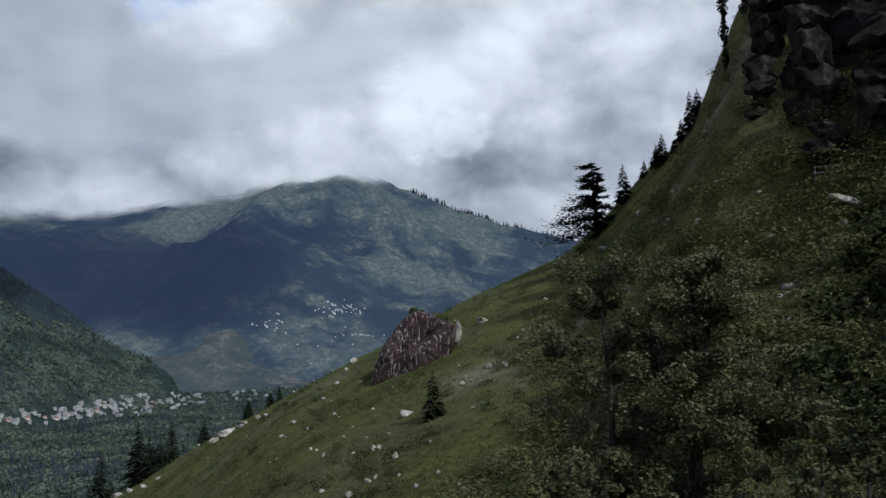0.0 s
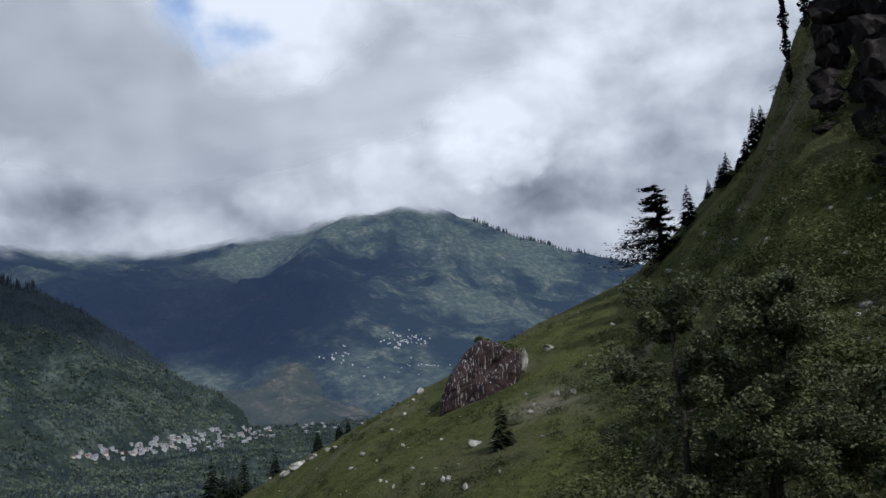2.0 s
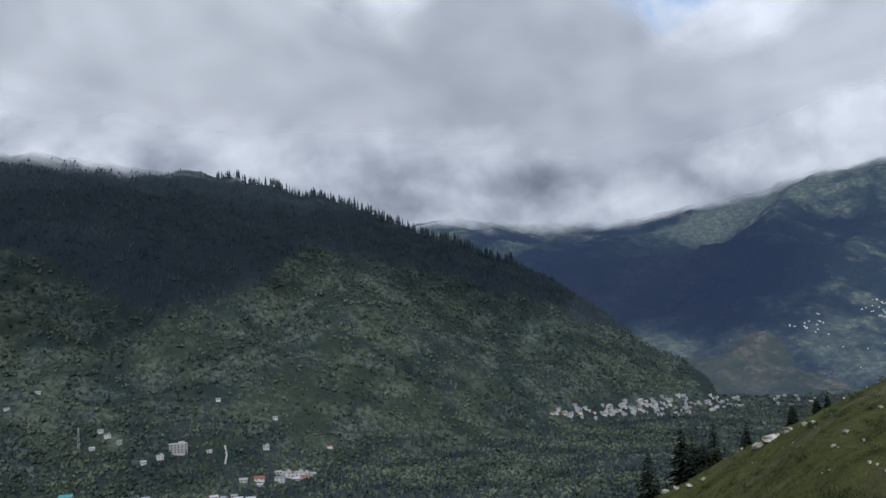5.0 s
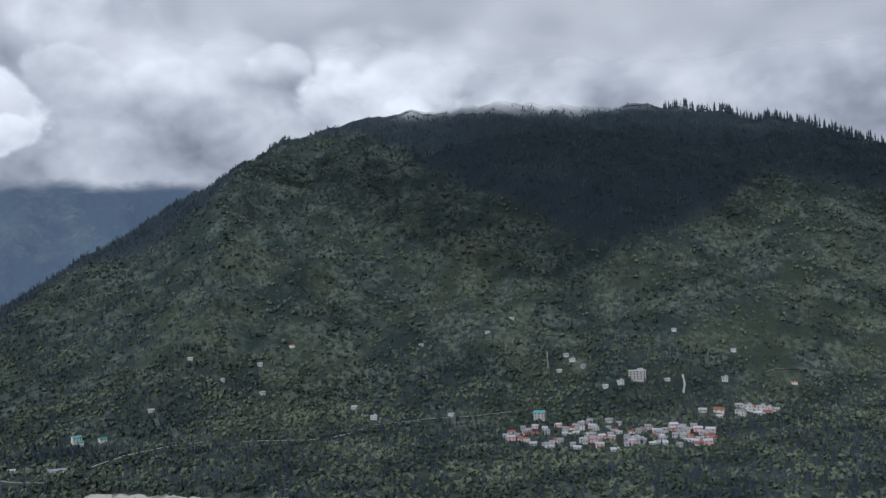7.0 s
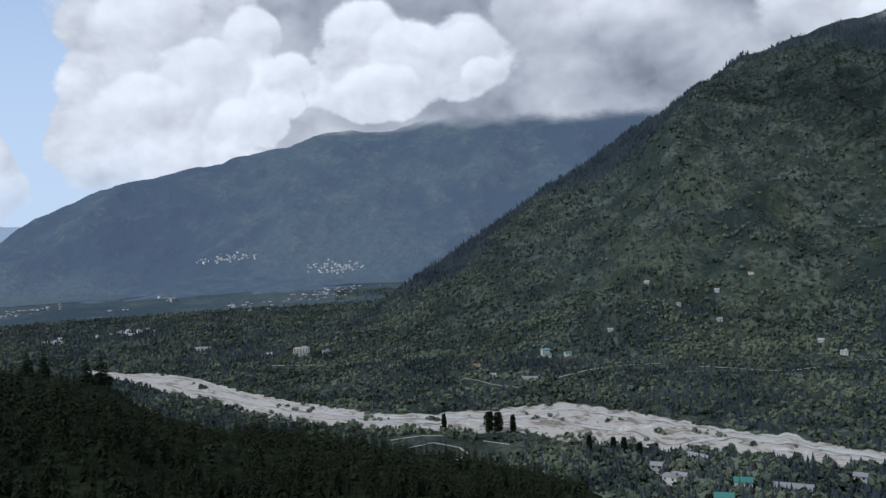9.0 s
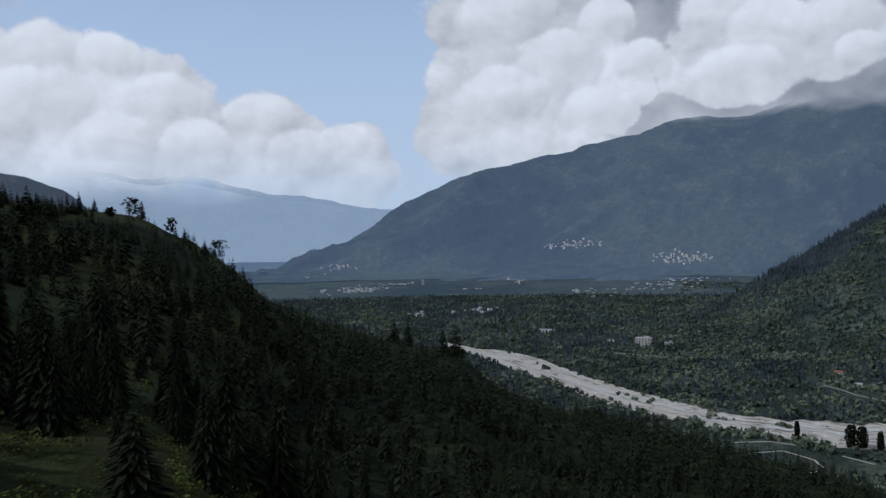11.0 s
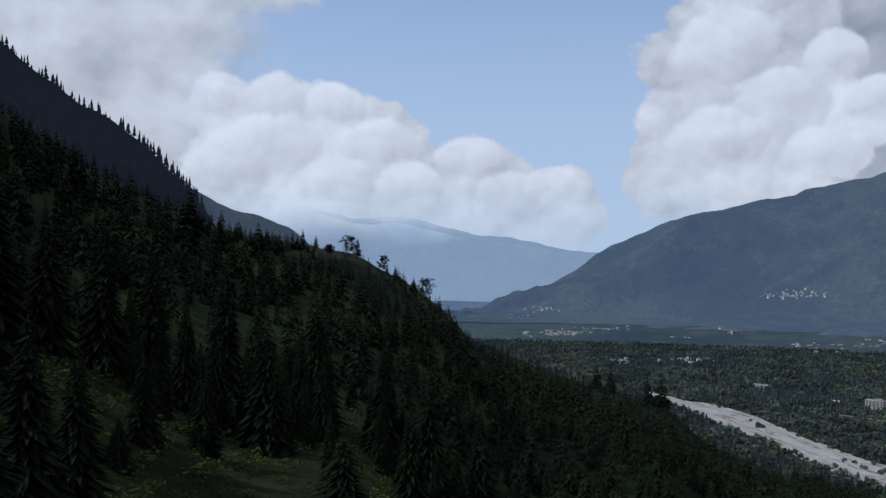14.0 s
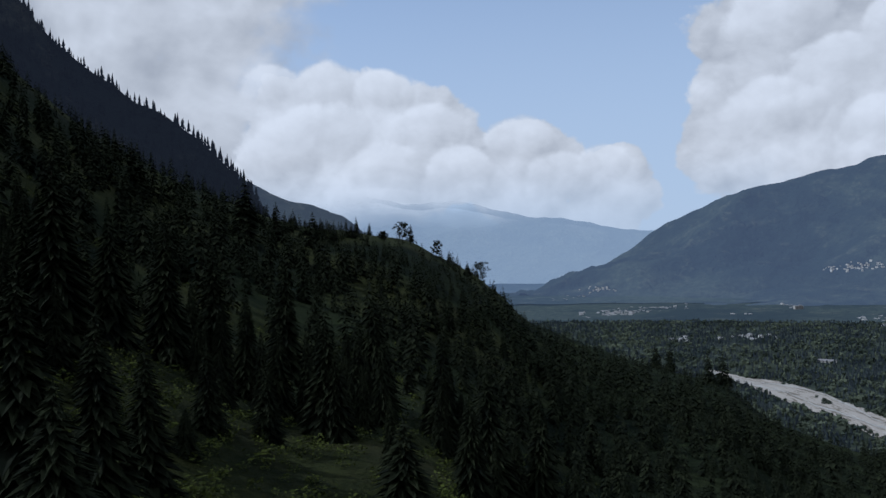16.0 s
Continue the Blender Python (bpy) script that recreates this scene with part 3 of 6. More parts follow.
# alpha brings in the painted haze tint beyond the brow
cov.data.foreach_set("color", np.stack([mc, earth, fir_shade_cover(gx, gy), np.clip((np.hypot(gx, gy) - np.interp(heading(gx, gy), *NEAR_R) - 60) / 120, 0, 1)], -1).astype(np.float32).ravel())


def range_height(tab, wave, amp):
    """Height of a distant range with its spurs, as a function of place."""
    def fn(x, y):
        r, a = np.hypot(x, y), heading(x, y)
        z, ss = mountain(tab, a, r)
        return z + fbm(x / wave, y / wave, 5, 0.5, True) * amp * np.sin(np.pi * np.clip(ss, 0, 1)) ** 0.7 + fbm(x / 70, y / 70, 3) * 16 * (z > 0) + fbm(x / 210, y / 210, 4) * 60 * np.clip(ss * 2 - 1, 0, 1)
    return fn


def range_sheet(name, label, tab, mat, wave, amp, back=700, da=0.25, nr=90):
    """A distant range as a sheet of its own from its foot over its crest."""
    a = np.arange(tab[0][0] - 1.5, tab[0][-1] + 1.5, da)
    el_, rr, rf = (np.interp(a, tab[0], c) for c in tab[1:])
    s = np.linspace(-0.05, 1.12, nr)[:, None]
    r = np.minimum(rf + (rr - rf) * s, 4930)
    A2 = np.broadcast_to(a, r.shape)
    x, y = -np.sin(np.radians(A2)) * r, np.cos(np.radians(A2)) * r
    z = range_height(tab, wave, amp)(x, y)
    ob = new(name, grid_mesh(name, x[::-1], y[::-1], z[::-1]))
    ob.data.materials.append(mat)
    return tagged(ob, label, "mountain", kind="structure")


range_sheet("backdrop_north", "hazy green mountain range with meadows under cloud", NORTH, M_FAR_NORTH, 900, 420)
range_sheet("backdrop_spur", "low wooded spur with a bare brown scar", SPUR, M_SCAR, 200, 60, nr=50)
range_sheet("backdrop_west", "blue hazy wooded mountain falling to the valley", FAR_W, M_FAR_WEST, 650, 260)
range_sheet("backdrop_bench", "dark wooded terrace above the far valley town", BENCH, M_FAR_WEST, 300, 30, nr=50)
# sheets farther off get more painted haze glow
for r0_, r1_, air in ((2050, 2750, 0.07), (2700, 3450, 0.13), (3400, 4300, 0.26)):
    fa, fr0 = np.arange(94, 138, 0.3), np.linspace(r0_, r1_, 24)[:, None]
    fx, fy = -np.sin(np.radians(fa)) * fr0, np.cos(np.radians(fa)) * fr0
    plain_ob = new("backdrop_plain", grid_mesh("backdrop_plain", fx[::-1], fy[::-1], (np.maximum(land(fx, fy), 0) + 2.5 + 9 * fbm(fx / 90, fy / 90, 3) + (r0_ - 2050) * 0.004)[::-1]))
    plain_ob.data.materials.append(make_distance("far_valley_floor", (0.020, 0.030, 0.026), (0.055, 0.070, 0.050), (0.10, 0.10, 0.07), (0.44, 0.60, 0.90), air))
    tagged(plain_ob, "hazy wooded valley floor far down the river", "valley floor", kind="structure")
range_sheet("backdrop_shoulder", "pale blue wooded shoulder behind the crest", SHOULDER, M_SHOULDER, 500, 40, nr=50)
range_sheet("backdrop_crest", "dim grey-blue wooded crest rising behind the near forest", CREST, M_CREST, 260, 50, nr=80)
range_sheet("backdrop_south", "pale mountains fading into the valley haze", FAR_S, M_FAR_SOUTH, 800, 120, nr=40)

# ---------------------------------------------------------------- a cloud bank added to shade the mountain slopes
M_CLOUD = bpy.data.materials.new("cloud_bank")
M_CLOUD.use_nodes = True
M_CLOUD.node_tree.nodes.clear()
_n = Nodes(M_CLOUD.node_tree)
_d = _n.add("ShaderNodeAttribute")
_d.attribute_name = "thickness"
_pos = _n.add("ShaderNodeNewGeometry").outputs["Position"]
_wisp = _n.noise(_n.vec("MULTIPLY", _pos, (1.0, 1.0, 3.0)), 0.0022, 4.0, 0.5, 0.3)
_fac = _n.step(_n.math("ADD", _d.outputs["Fac"], _n.math("MULTIPLY", _n.math("SUBTRACT", _wisp, 0.5), 0.8)), 0.05, 0.9, 0.0, 0.62)
_fac = _n.math("MULTIPLY", _fac, _n.step(_d.outputs["Fac"], 0.0, 0.4))
_dif, _tra, _clr = _n.add("ShaderNodeBsdfDiffuse"), _n.add("ShaderNodeBsdfTranslucent"), _n.add("ShaderNodeBsdfTransparent")
for _q in (_dif, _tra):
    _q.inputs[0].default_value = (0.93, 0.94, 0.96, 1)
_m1, _m2 = _n.add("ShaderNodeMixShader"), _n.add("ShaderNodeMixShader")
_n.put(_m1.inputs[0], 0.36)
_n.put(_m1.inputs[1], _dif.outputs[0])
_n.put(_m1.inputs[2], _tra.outputs[0])
_n.put(_m2.inputs[0], _fac)
_n.put(_m2.inputs[1], _clr.outputs[0])
_n.put(_m2.inputs[2], _m1.outputs[0])
_n.put(_n.add("ShaderNodeOutputMaterial").inputs[0], _m2.outputs[0])

# rim worked back from shade edges as the camera sees them, mostly out of view
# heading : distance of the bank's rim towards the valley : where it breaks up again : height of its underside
SHADE_BANK = table("-5:2080:2090:880 -3.5:1990:2080:880 -1:1830:2300:880 4:1770:2620:880 6.5:1660:2860:870 9.2:1750:2900:860 12:1900:3200:850 16:1950:3400:820 19.7:1700:3300:780 21.5:1400:3200:755 23.9:1180:3100:735 29.7:1100:2750:720 "
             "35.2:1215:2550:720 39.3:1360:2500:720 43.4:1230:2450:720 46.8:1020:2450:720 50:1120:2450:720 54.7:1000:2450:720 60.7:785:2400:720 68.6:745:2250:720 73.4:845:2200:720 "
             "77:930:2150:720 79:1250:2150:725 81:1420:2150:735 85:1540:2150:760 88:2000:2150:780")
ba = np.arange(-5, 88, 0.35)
bn, bf, bz = (np.interp(ba, *smooth(SHADE_BANK, k, 1.2)) + d for k, d in ((1, 60), (2, 60), (3, 0)))
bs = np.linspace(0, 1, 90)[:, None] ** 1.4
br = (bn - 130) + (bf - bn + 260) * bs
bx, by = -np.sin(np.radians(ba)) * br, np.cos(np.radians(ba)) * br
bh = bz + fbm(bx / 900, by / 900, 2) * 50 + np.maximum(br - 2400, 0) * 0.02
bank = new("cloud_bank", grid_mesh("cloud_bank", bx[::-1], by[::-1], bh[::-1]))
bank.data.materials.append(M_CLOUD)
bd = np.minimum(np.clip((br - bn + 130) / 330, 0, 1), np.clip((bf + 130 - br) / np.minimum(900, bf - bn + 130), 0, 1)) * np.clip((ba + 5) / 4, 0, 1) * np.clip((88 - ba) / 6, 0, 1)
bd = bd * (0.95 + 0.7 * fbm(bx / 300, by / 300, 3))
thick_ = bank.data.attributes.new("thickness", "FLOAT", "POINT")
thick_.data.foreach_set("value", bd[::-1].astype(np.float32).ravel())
tagged(bank, "broken grey-white cloud sheet added to shade the mountain slopes", "cloud", kind="structure")

# ---------------------------------------------------------------- building blocks
rng = np.random.RandomState(11)


def mesh_from(name, V, F, mat, smooth_=False):
    me = bpy.data.meshes.new(name)
    V, F = np.asarray(V, np.float32), np.asarray(F, np.int32)
    me.vertices.add(len(V))
    me.vertices.foreach_set("co", V.ravel())
    fill(me, F)
    if not smooth_:
        me.polygons.foreach_set("use_smooth", np.zeros(len(F), dtype=bool))
    me.materials.append(mat)
    return me


def part(name, me, parent, label=""):
    """Links a mesh as one part under a thing or a part."""
    ob = new(name, me)
    ob.parent = parent
    return tagged(ob, label)


def stuff(name, label, category, V, F, mat):
    ob = new(name, mesh_from(name, V, F, mat))
    return tagged(ob, label, category, kind="stuff")


def merge(pieces):
    V, F, k = [], [], 0
    for v, f in pieces:
        V.append(v)
        F.append(np.asarray(f) + k)
        k += len(v)
    return np.concatenate(V), np.concatenate(F)


def scatter(templates, pick, pos, scale, turn, stretch=None):
    """Many copies of a few shapes, joined: vertices and triangles."""
    Vs, Fs, k = [], [], 0
    stretch = np.ones(len(pos)) if stretch is None else stretch
    for i, (tv, tf) in enumerate(templates):
        sel = np.where(pick == i)[0]
        if not len(sel):
            continue
        c, s_ = np.cos(turn[sel])[:, None], np.sin(turn[sel])[:, None]
        x, y, z = tv[:, 0][None], tv[:, 1][None], tv[:, 2][None]
        sc = scale[sel][:, None]
        P = np.stack([(x * c - y * s_) * sc * stretch[sel][:, None], (x * s_ + y * c) * sc * stretch[sel][:, None], z * sc + 0 * c], -1) + pos[sel][:, None, :]
        Vs.append(P.reshape(-1, 3))
        Fs.append((tf[None] + (np.arange(len(sel)) * len(tv))[:, None, None]).reshape(-1, 3) + k)
        k += len(sel) * len(tv)
    return np.concatenate(Vs), np.concatenate(Fs)


def tube(points, radii, sides=6):
    """A tapered tube along points, as triangles."""
    P, V, F = [Vector(p) for p in points], [], []
    for i, p in enumerate(P):
        d = (P[min(i + 1, len(P) - 1)] - P[max(i - 1, 0)]).normalized()
        u = d.orthogonal().normalized()
        v = d.cross(u)
        for k in range(sides):
            a = 2 * math.pi * k / sides
            V.append(p + (u * math.cos(a) + v * math.sin(a)) * radii[i])
    for i in range(len(P) - 1):
        for k in range(sides):
            a, b = i * sides + k, i * sides + (k + 1) % sides
            F += [(a, b, b + sides), (a, b + sides, a + sides)]
    return np.array(V), np.array(F)


def box(sx, sy, sz, x=0.0, y=0.0, z=0.0):
    """A box standing on z, as triangles."""
    V = np.array([(i * sx / 2 + x, j * sy / 2 + y, k * sz + z) for i in (-1, 1) for j in (-1, 1) for k in (0, 1)], float)
    q = [(0, 1, 3, 2), (4, 6, 7, 5), (0, 4, 5, 1), (2, 3, 7, 6), (0, 2, 6, 4), (1, 5, 7, 3)]
    return V, np.array([t for a, b, c, d in q for t in ((a, b, c), (a, c, d))])


def conifer_crown(r, h=1.0, spread=0.17, tiers=18, per=9, low=0.1, droop=0.35, flat=False, gap=0.0, thin=1.0):
    """Whorls of drooping boughs, each a ragged pair of blades, ending in a leader."""
    V, F = [], []
    for k in range(tiers):
        t = (k + r.rand() * 0.6) / tiers
        z = h * (low + (1 - low) * t)
        for j in range(per):
            if r.rand() < gap:
                continue
            a = 2 * math.pi * (j + r.rand() * 0.8) / per + k
            z = h * min(0.985, low + (1 - low) * (t + (r.rand() - 0.5) * (1.2 / tiers if thin < 1 else 0.0)))
            L = spread * h * (1 - t) ** (0.55 if flat else 0.8) * (0.65 + 0.6 * r.rand()) + 0.012 * h
            d, n = np.array([math.cos(a), math.sin(a), 0]), np.array([-math.sin(a), math.cos(a), 0])
            wd = L * (0.26 + 0.16 * r.rand()) * thin
            dz = (0.05 if flat else -droop) * L
            p0 = np.array([0, 0, z])
            m, tip = p0 + d * L * 0.55 + [0, 0, dz * 0.35], p0 + d * L + [0, 0, dz]
            b = len(V)
            V += [p0, m + n * wd, tip, m - n * wd, m + [0, 0, -0.3 * L * (0.3 if flat else 1)]]
            F += [(b, b + 3, b + 2), (b, b + 2, b + 1)] + ([(b, b + 4, b + 2)] if thin == 1.0 else [])
    b = len(V)
    V += [np.array([0.012 * h, 0, h * 0.93]), np.array([-0.006 * h, 0.01 * h, h * 0.93]), np.array([-0.006 * h, -0.01 * h, h * 0.93]), np.array([0, 0, h * 1.02])]
    F += [(b, b + 1, b + 3), (b + 1, b + 2, b + 3), (b + 2, b, b + 3)]
    return np.array(V, float), np.array(F)


def cone_tree(r, tiers=3, sides=5, spread=0.2):
    """A small jagged conifer for woods far off."""
    V, F = [], []
    for k in range(tiers):
        z0, z1 = 0.08 + 0.8 * k / tiers, 0.08 + 0.8 * k / tiers + 0.75 / tiers + 0.18
        rad_ = spread * (1 - k / (tiers + 0.6))
        b = len(V)
        V.append((0, 0, min(z1, 1.0) if k < tiers - 1 else 1.0))
        for j in range(sides):
            a = 2 * math.pi * j / sides + k + r.rand() * 0.5
            q = rad_ * (0.7 + 0.6 * r.rand())
            V.append((q * math.cos(a), q * math.sin(a), z0 + 0.05 * r.randn()))
        F += [(b, b + 1 + j, b + 1 + (j + 1) % sides) for j in range(sides)]
    return np.array(V, float), np.array(F)


def far_crown(r, up=0.9, wide=0.36, n=20):
    """A broadleaf crown for woods far off: ragged sprays over an uneven dome."""
    d = r.randn(n, 3)
    d[:, 2] = np.abs(d[:, 2]) * 0.9 - 0.25
    d /= np.linalg.norm(d, axis=1)[:, None]
    q = 0.75 + 0.35 * r.rand(n)
    c = np.stack([d[:, 0] * wide * q, d[:, 1] * wide * q, up * (0.42 + 0.5 * d[:, 2] * q)], -1)
    u = np.cross(d, r.randn(n, 3))
    u /= np.linalg.norm(u, axis=1)[:, None] + 1e-6
    v = np.cross(d, u) + 0.5 * d * r.randn(n, 1)
    s_ = (0.20 + 0.12 * r.rand(n))[:, None]
    V = np.stack([c - u * s_ - v * s_ * 0.6, c + u * s_ - v * s_ * 0.6, c + v * s_ * 1.1], 1).reshape(-1, 3)
    return V, np.arange(3 * n).reshape(n, 3)


def leaf_clump(r, n, size, leaf, squash=0.8, hollow=0.35):
    """Single leaves spread through a rounded, uneven volume."""
    d = r.randn(n, 3)
    d /= np.linalg.norm(d, axis=1)[:, None]
    bumps = 1 + 0.28 * np.sin(d[:, 0] * 5 + r.rand() * 6) * np.cos(d[:, 1] * 4 + r.rand() * 6)
    p = d * (hollow + (1 - hollow) * r.rand(n) ** 0.5)[:, None] * size * bumps[:, None]
    p[:, 2] = p[:, 2] * squash
    return p, leaves_at(r, p, leaf)


def leaves_at(r, p, leaf):
    """One folded two-triangle leaf at each point."""
    n = len(p)
    u = r.randn(n, 3)
    u[:, 2] = u[:, 2] * 0.5 - 0.25
    u /= np.linalg.norm(u, axis=1)[:, None]
    v = np.cross(u, r.randn(n, 3) * 0.6 + np.array([0, 0, 1.0]))
    v /= np.linalg.norm(v, axis=1)[:, None] + 1e-6
    s_ = leaf * (0.6 + 0.8 * r.rand(n))[:, None]
    V = np.stack([p - u * s_, p + v * s_ * 0.55, p + u * s_, p - v * s_ * 0.55], 1).reshape(-1, 3)
    b = (np.arange(n) * 4)[:, None]
    return V, np.concatenate([b + [0, 1, 2], b + [0, 2, 3]], 0)


def rock_mesh(r, name, size, mat, cuts=7, detail=3, rough=0.08):
    """A boulder: a ball cut flat by several planes and roughened."""
    bm = bmesh.new()
    bmesh.ops.create_icosphere(bm, subdivisions=detail, radius=1.0)
    planes = []
    for _ in range(cuts):
        d = Vector(r.randn(3)).normalized()
        planes.append((d, 0.55 + 0.3 * r.rand()))
    off = Vector(r.rand(3) * 50)
    for v in bm.verts:
        for d, k in planes:
            over = v.co.dot(d) - k
            if over > 0:
                v.co -= d * over * 0.92
        v.co *= 1 + rough * noise.fractal(v.co * 2.2 + off, 1.0, 2.0, 4)
        v.co = Vector((v.co.x * size[0] / 2, v.co.y * size[1] / 2, v.co.z * size[2] / 2))
    me = bpy.data.meshes.new(name)
    bm.to_mesh(me)
    bm.free()
    me.materials.append(mat)
    return me


# ---------------------------------------------------------------- houses (placed first, so that trees keep clear of them)
M_WALLS = [plain("white_plaster", (0.42, 0.41, 0.39), 0.8, spread=0.3), plain("cream_plaster", (0.52, 0.47, 0.38), 0.8), plain("pink_plaster", (0.48, 0.30, 0.29), 0.8),
           plain("grey_concrete", (0.32, 0.31, 0.30), 0.85)]
M_ROOFS = [plain("pale_tin_roof", (0.33, 0.33, 0.34), 0.5, spread=0.4), plain("slate_roof", (0.20, 0.20, 0.21), 0.6), plain("green_tin_roof", (0.04, 0.15, 0.13), 0.45),
           plain("red_tin_roof", (0.20, 0.075, 0.06), 0.5), plain("blue_green_roof", (0.07, 0.22, 0.23), 0.45)]
M_GLASS, _n, _b = material("window_glass", 0.15, 0.0, 0.5)
_b.inputs["Base Color"].default_value = (0.03, 0.035, 0.045, 1)
M_FRAME = plain("painted_frame", (0.30, 0.22, 0.16), 0.6)
M_LIME = plain("limewash", (0.62, 0.62, 0.62), 0.85)
M_STONE = plain("dry_stone", (0.38, 0.36, 0.33), 0.9)


def gable(sx, sy, z, rise, over=0.6, th=0.18):
    """A pitched roof of two thick sheets with eaves."""
    out_ = []
    for sgn in (-1, 1):
        V = []
        for lift in (0, th):
            for x in (-sx / 2 - over, sx / 2 + over):
                V += [(x, 0, z + rise + lift), (x, sgn * (sy / 2 + over), z - rise * over / (sy / 2) + lift)]
        V = np.array(V)
        q = [(0, 1, 3, 2), (4, 6, 7, 5), (0, 2, 6, 4), (1, 5, 7, 3), (0, 4, 5, 1), (2, 3, 7, 6)]
        out_.append((V, np.array([t for a, b, c, d in q for t in ((a, b, c), (a, c, d))])))
    return merge(out_)


def house(sx, sy, floors, roof_kind, wall_mat, roof_mat, label):
    """A small hill-town house: walls, roof, and windows storey by storey."""
    base = new("house")
    tagged(base, label, "house", "valley houses")
    h = floors * 3.0
    part("wall", mesh_from("wall", *merge([box(sx, sy, h + 3.0, z=-3.0)] + ([(np.array([(-sx / 2, -sy / 2, h), (-sx / 2, sy / 2, h), (-sx / 2, 0, h + sy * 0.22),
         (sx / 2, -sy / 2, h), (sx / 2, sy / 2, h), (sx / 2, 0, h + sy * 0.22)]), np.array([(0, 2, 1), (3, 4, 5)]))] if roof_kind == "gable" else [])), wall_mat), base)
    if roof_kind == "gable":
        part("roof", mesh_from("roof", *gable(sx, sy, h, sy * 0.22), roof_mat), base)
    else:
        part("roof", mesh_from("roof", *merge([box(sx + 0.8, sy + 0.8, 0.3, z=h + 0.02), box(sx * 0.35, sy * 0.4, 2.3, x=sx * 0.2, z=h + 0.3)]), roof_mat), base)
        if floors > 2:
            for f in range(1, floors):
                part("balcony", mesh_from("balcony", *box(sx + 0.3, 1.0, 0.25, y=-sy / 2 - 0.5, z=f * 3.0 - 0.1), wall_mat), base)
    wn = max(2, int(sx / 4.2))
    for f in range(floors):
        for k in range(wn):
            x = (k + 0.5) / wn * sx - sx / 2
            if floors > 2 or sx > 20:
                fr_ = part("window", mesh_from("window", *box(1.7, 0.14, 1.7, x=x, y=-sy / 2 - 0.03, z=f * 3.0 + 0.75), M_FRAME), base)
                part("pane", mesh_from("pane", *box(1.4, 0.06, 1.4, x=x, y=-sy / 2 - 0.12, z=f * 3.0 + 0.9), M_GLASS), fr_)
            else:
                part("window", mesh_from("window", *box(1.4, 0.16, 1.4, x=x, y=-sy / 2 - 0.03, z=f * 3.0 + 0.9), M_GLASS), base)
    return base


HOUSES = [
    house(9, 7, 1, "gable", M_WALLS[0], M_ROOFS[0], "low white house with a pale tin gable roof"),
    house(11, 8, 2, "flat", M_WALLS[0], M_ROOFS[0], "white two-storey flat-roofed house"),
    house(8, 7, 2, "gable", M_WALLS[3], M_ROOFS[1], "grey house with a slate gable roof"),
    house(11, 8, 2, "gable", M_WALLS[2], M_ROOFS[0], "pink two-storey house with a tin roof"),
    house(10, 8, 1, "flat", M_WALLS[1], M_ROOFS[3], "low cream house with a flat red roof"),
    house(11, 9, 2, "gable", M_WALLS[0], M_ROOFS[2], "white lodge with a green tin gable roof"),
    house(11, 8, 1, "gable", M_WALLS[1], M_ROOFS[3], "cream house with a red tin gable roof"),
    house(22, 11, 4, "flat", M_WALLS[0], M_ROOFS[0], "white four-storey hotel block with balconies"),
    house(24, 10, 1, "gable", M_WALLS[0], M_ROOFS[1], "long white hall with a grey gable roof"),
    house(14, 10, 3, "gable", M_WALLS[0], M_ROOFS[4], "tall lodge with a blue-green tin roof"),
]
for h_ in HOUSES:
    h_.location = (0, 0, -400)
_used = set()
PLOTS = []


def settle(kind, a, e, turn=None, fn=None, lo=560.0, scale_=1.0):
    """Stands a house on the land along a line of sight; the first of a kind is the pattern itself."""
    p = spot(a, e, lo, 3300.0, fn)
    t = (a + rng.uniform(-25, 25) if turn is None else turn)
    m = pose(p.x, p.y, p.z - 0.3, 0, 0, t)
    if kind in _used:
        ob = copy_thing(HOUSES[kind], m)
    else:
        ob = HOUSES[kind]
        ob.matrix_basis = m
        _used.add(kind)
    ob.scale = (scale_,) * 3
    PLOTS.append((p.x, p.y))
    return ob


def far_land(*fns):
    return lambda x, y: np.maximum.reduce([land(x, y)] + [f(x, y) for f in fns])


N_LAND = far_land(range_height(NORTH, 900, 420), range_height(SPUR, 200, 60))
W_LAND = far_land(range_height(FAR_W, 650, 260), range_height(BENCH, 300, 30))


def town(n, a0, a1, e0, e1, kinds, fn=None, lo=700.0, slant=0.0, scale_=1.0):
    for k in range(n):
        a = rng.uniform(a0, a1)
        mid = (a - (a0 + a1) / 2) / max(a1 - a0, 1e-3) * 2
        half = (e1 - e0) / 2 * (1 - 0.55 * abs(mid))
        e = (e0 + e1) / 2 + rng.uniform(-half, half) + slant * mid
        settle(kinds[rng.randint(len(kinds))], a, e, fn=fn, lo=lo, scale_=scale_ * rng.uniform(0.85, 1.15))


# the large town on the foot of the west mountain
town(115, 47.5, 61.5, -11.6, -9.6, (0, 2, 2, 3, 3, 0, 2, 4, 1, 6), scale_=0.8)
town(12, 44.0, 48.5, -9.6, -8.6, (0, 1, 6, 0))
settle(7, 52.5, -6.9, 60)
settle(9, 59.0, -9.4)
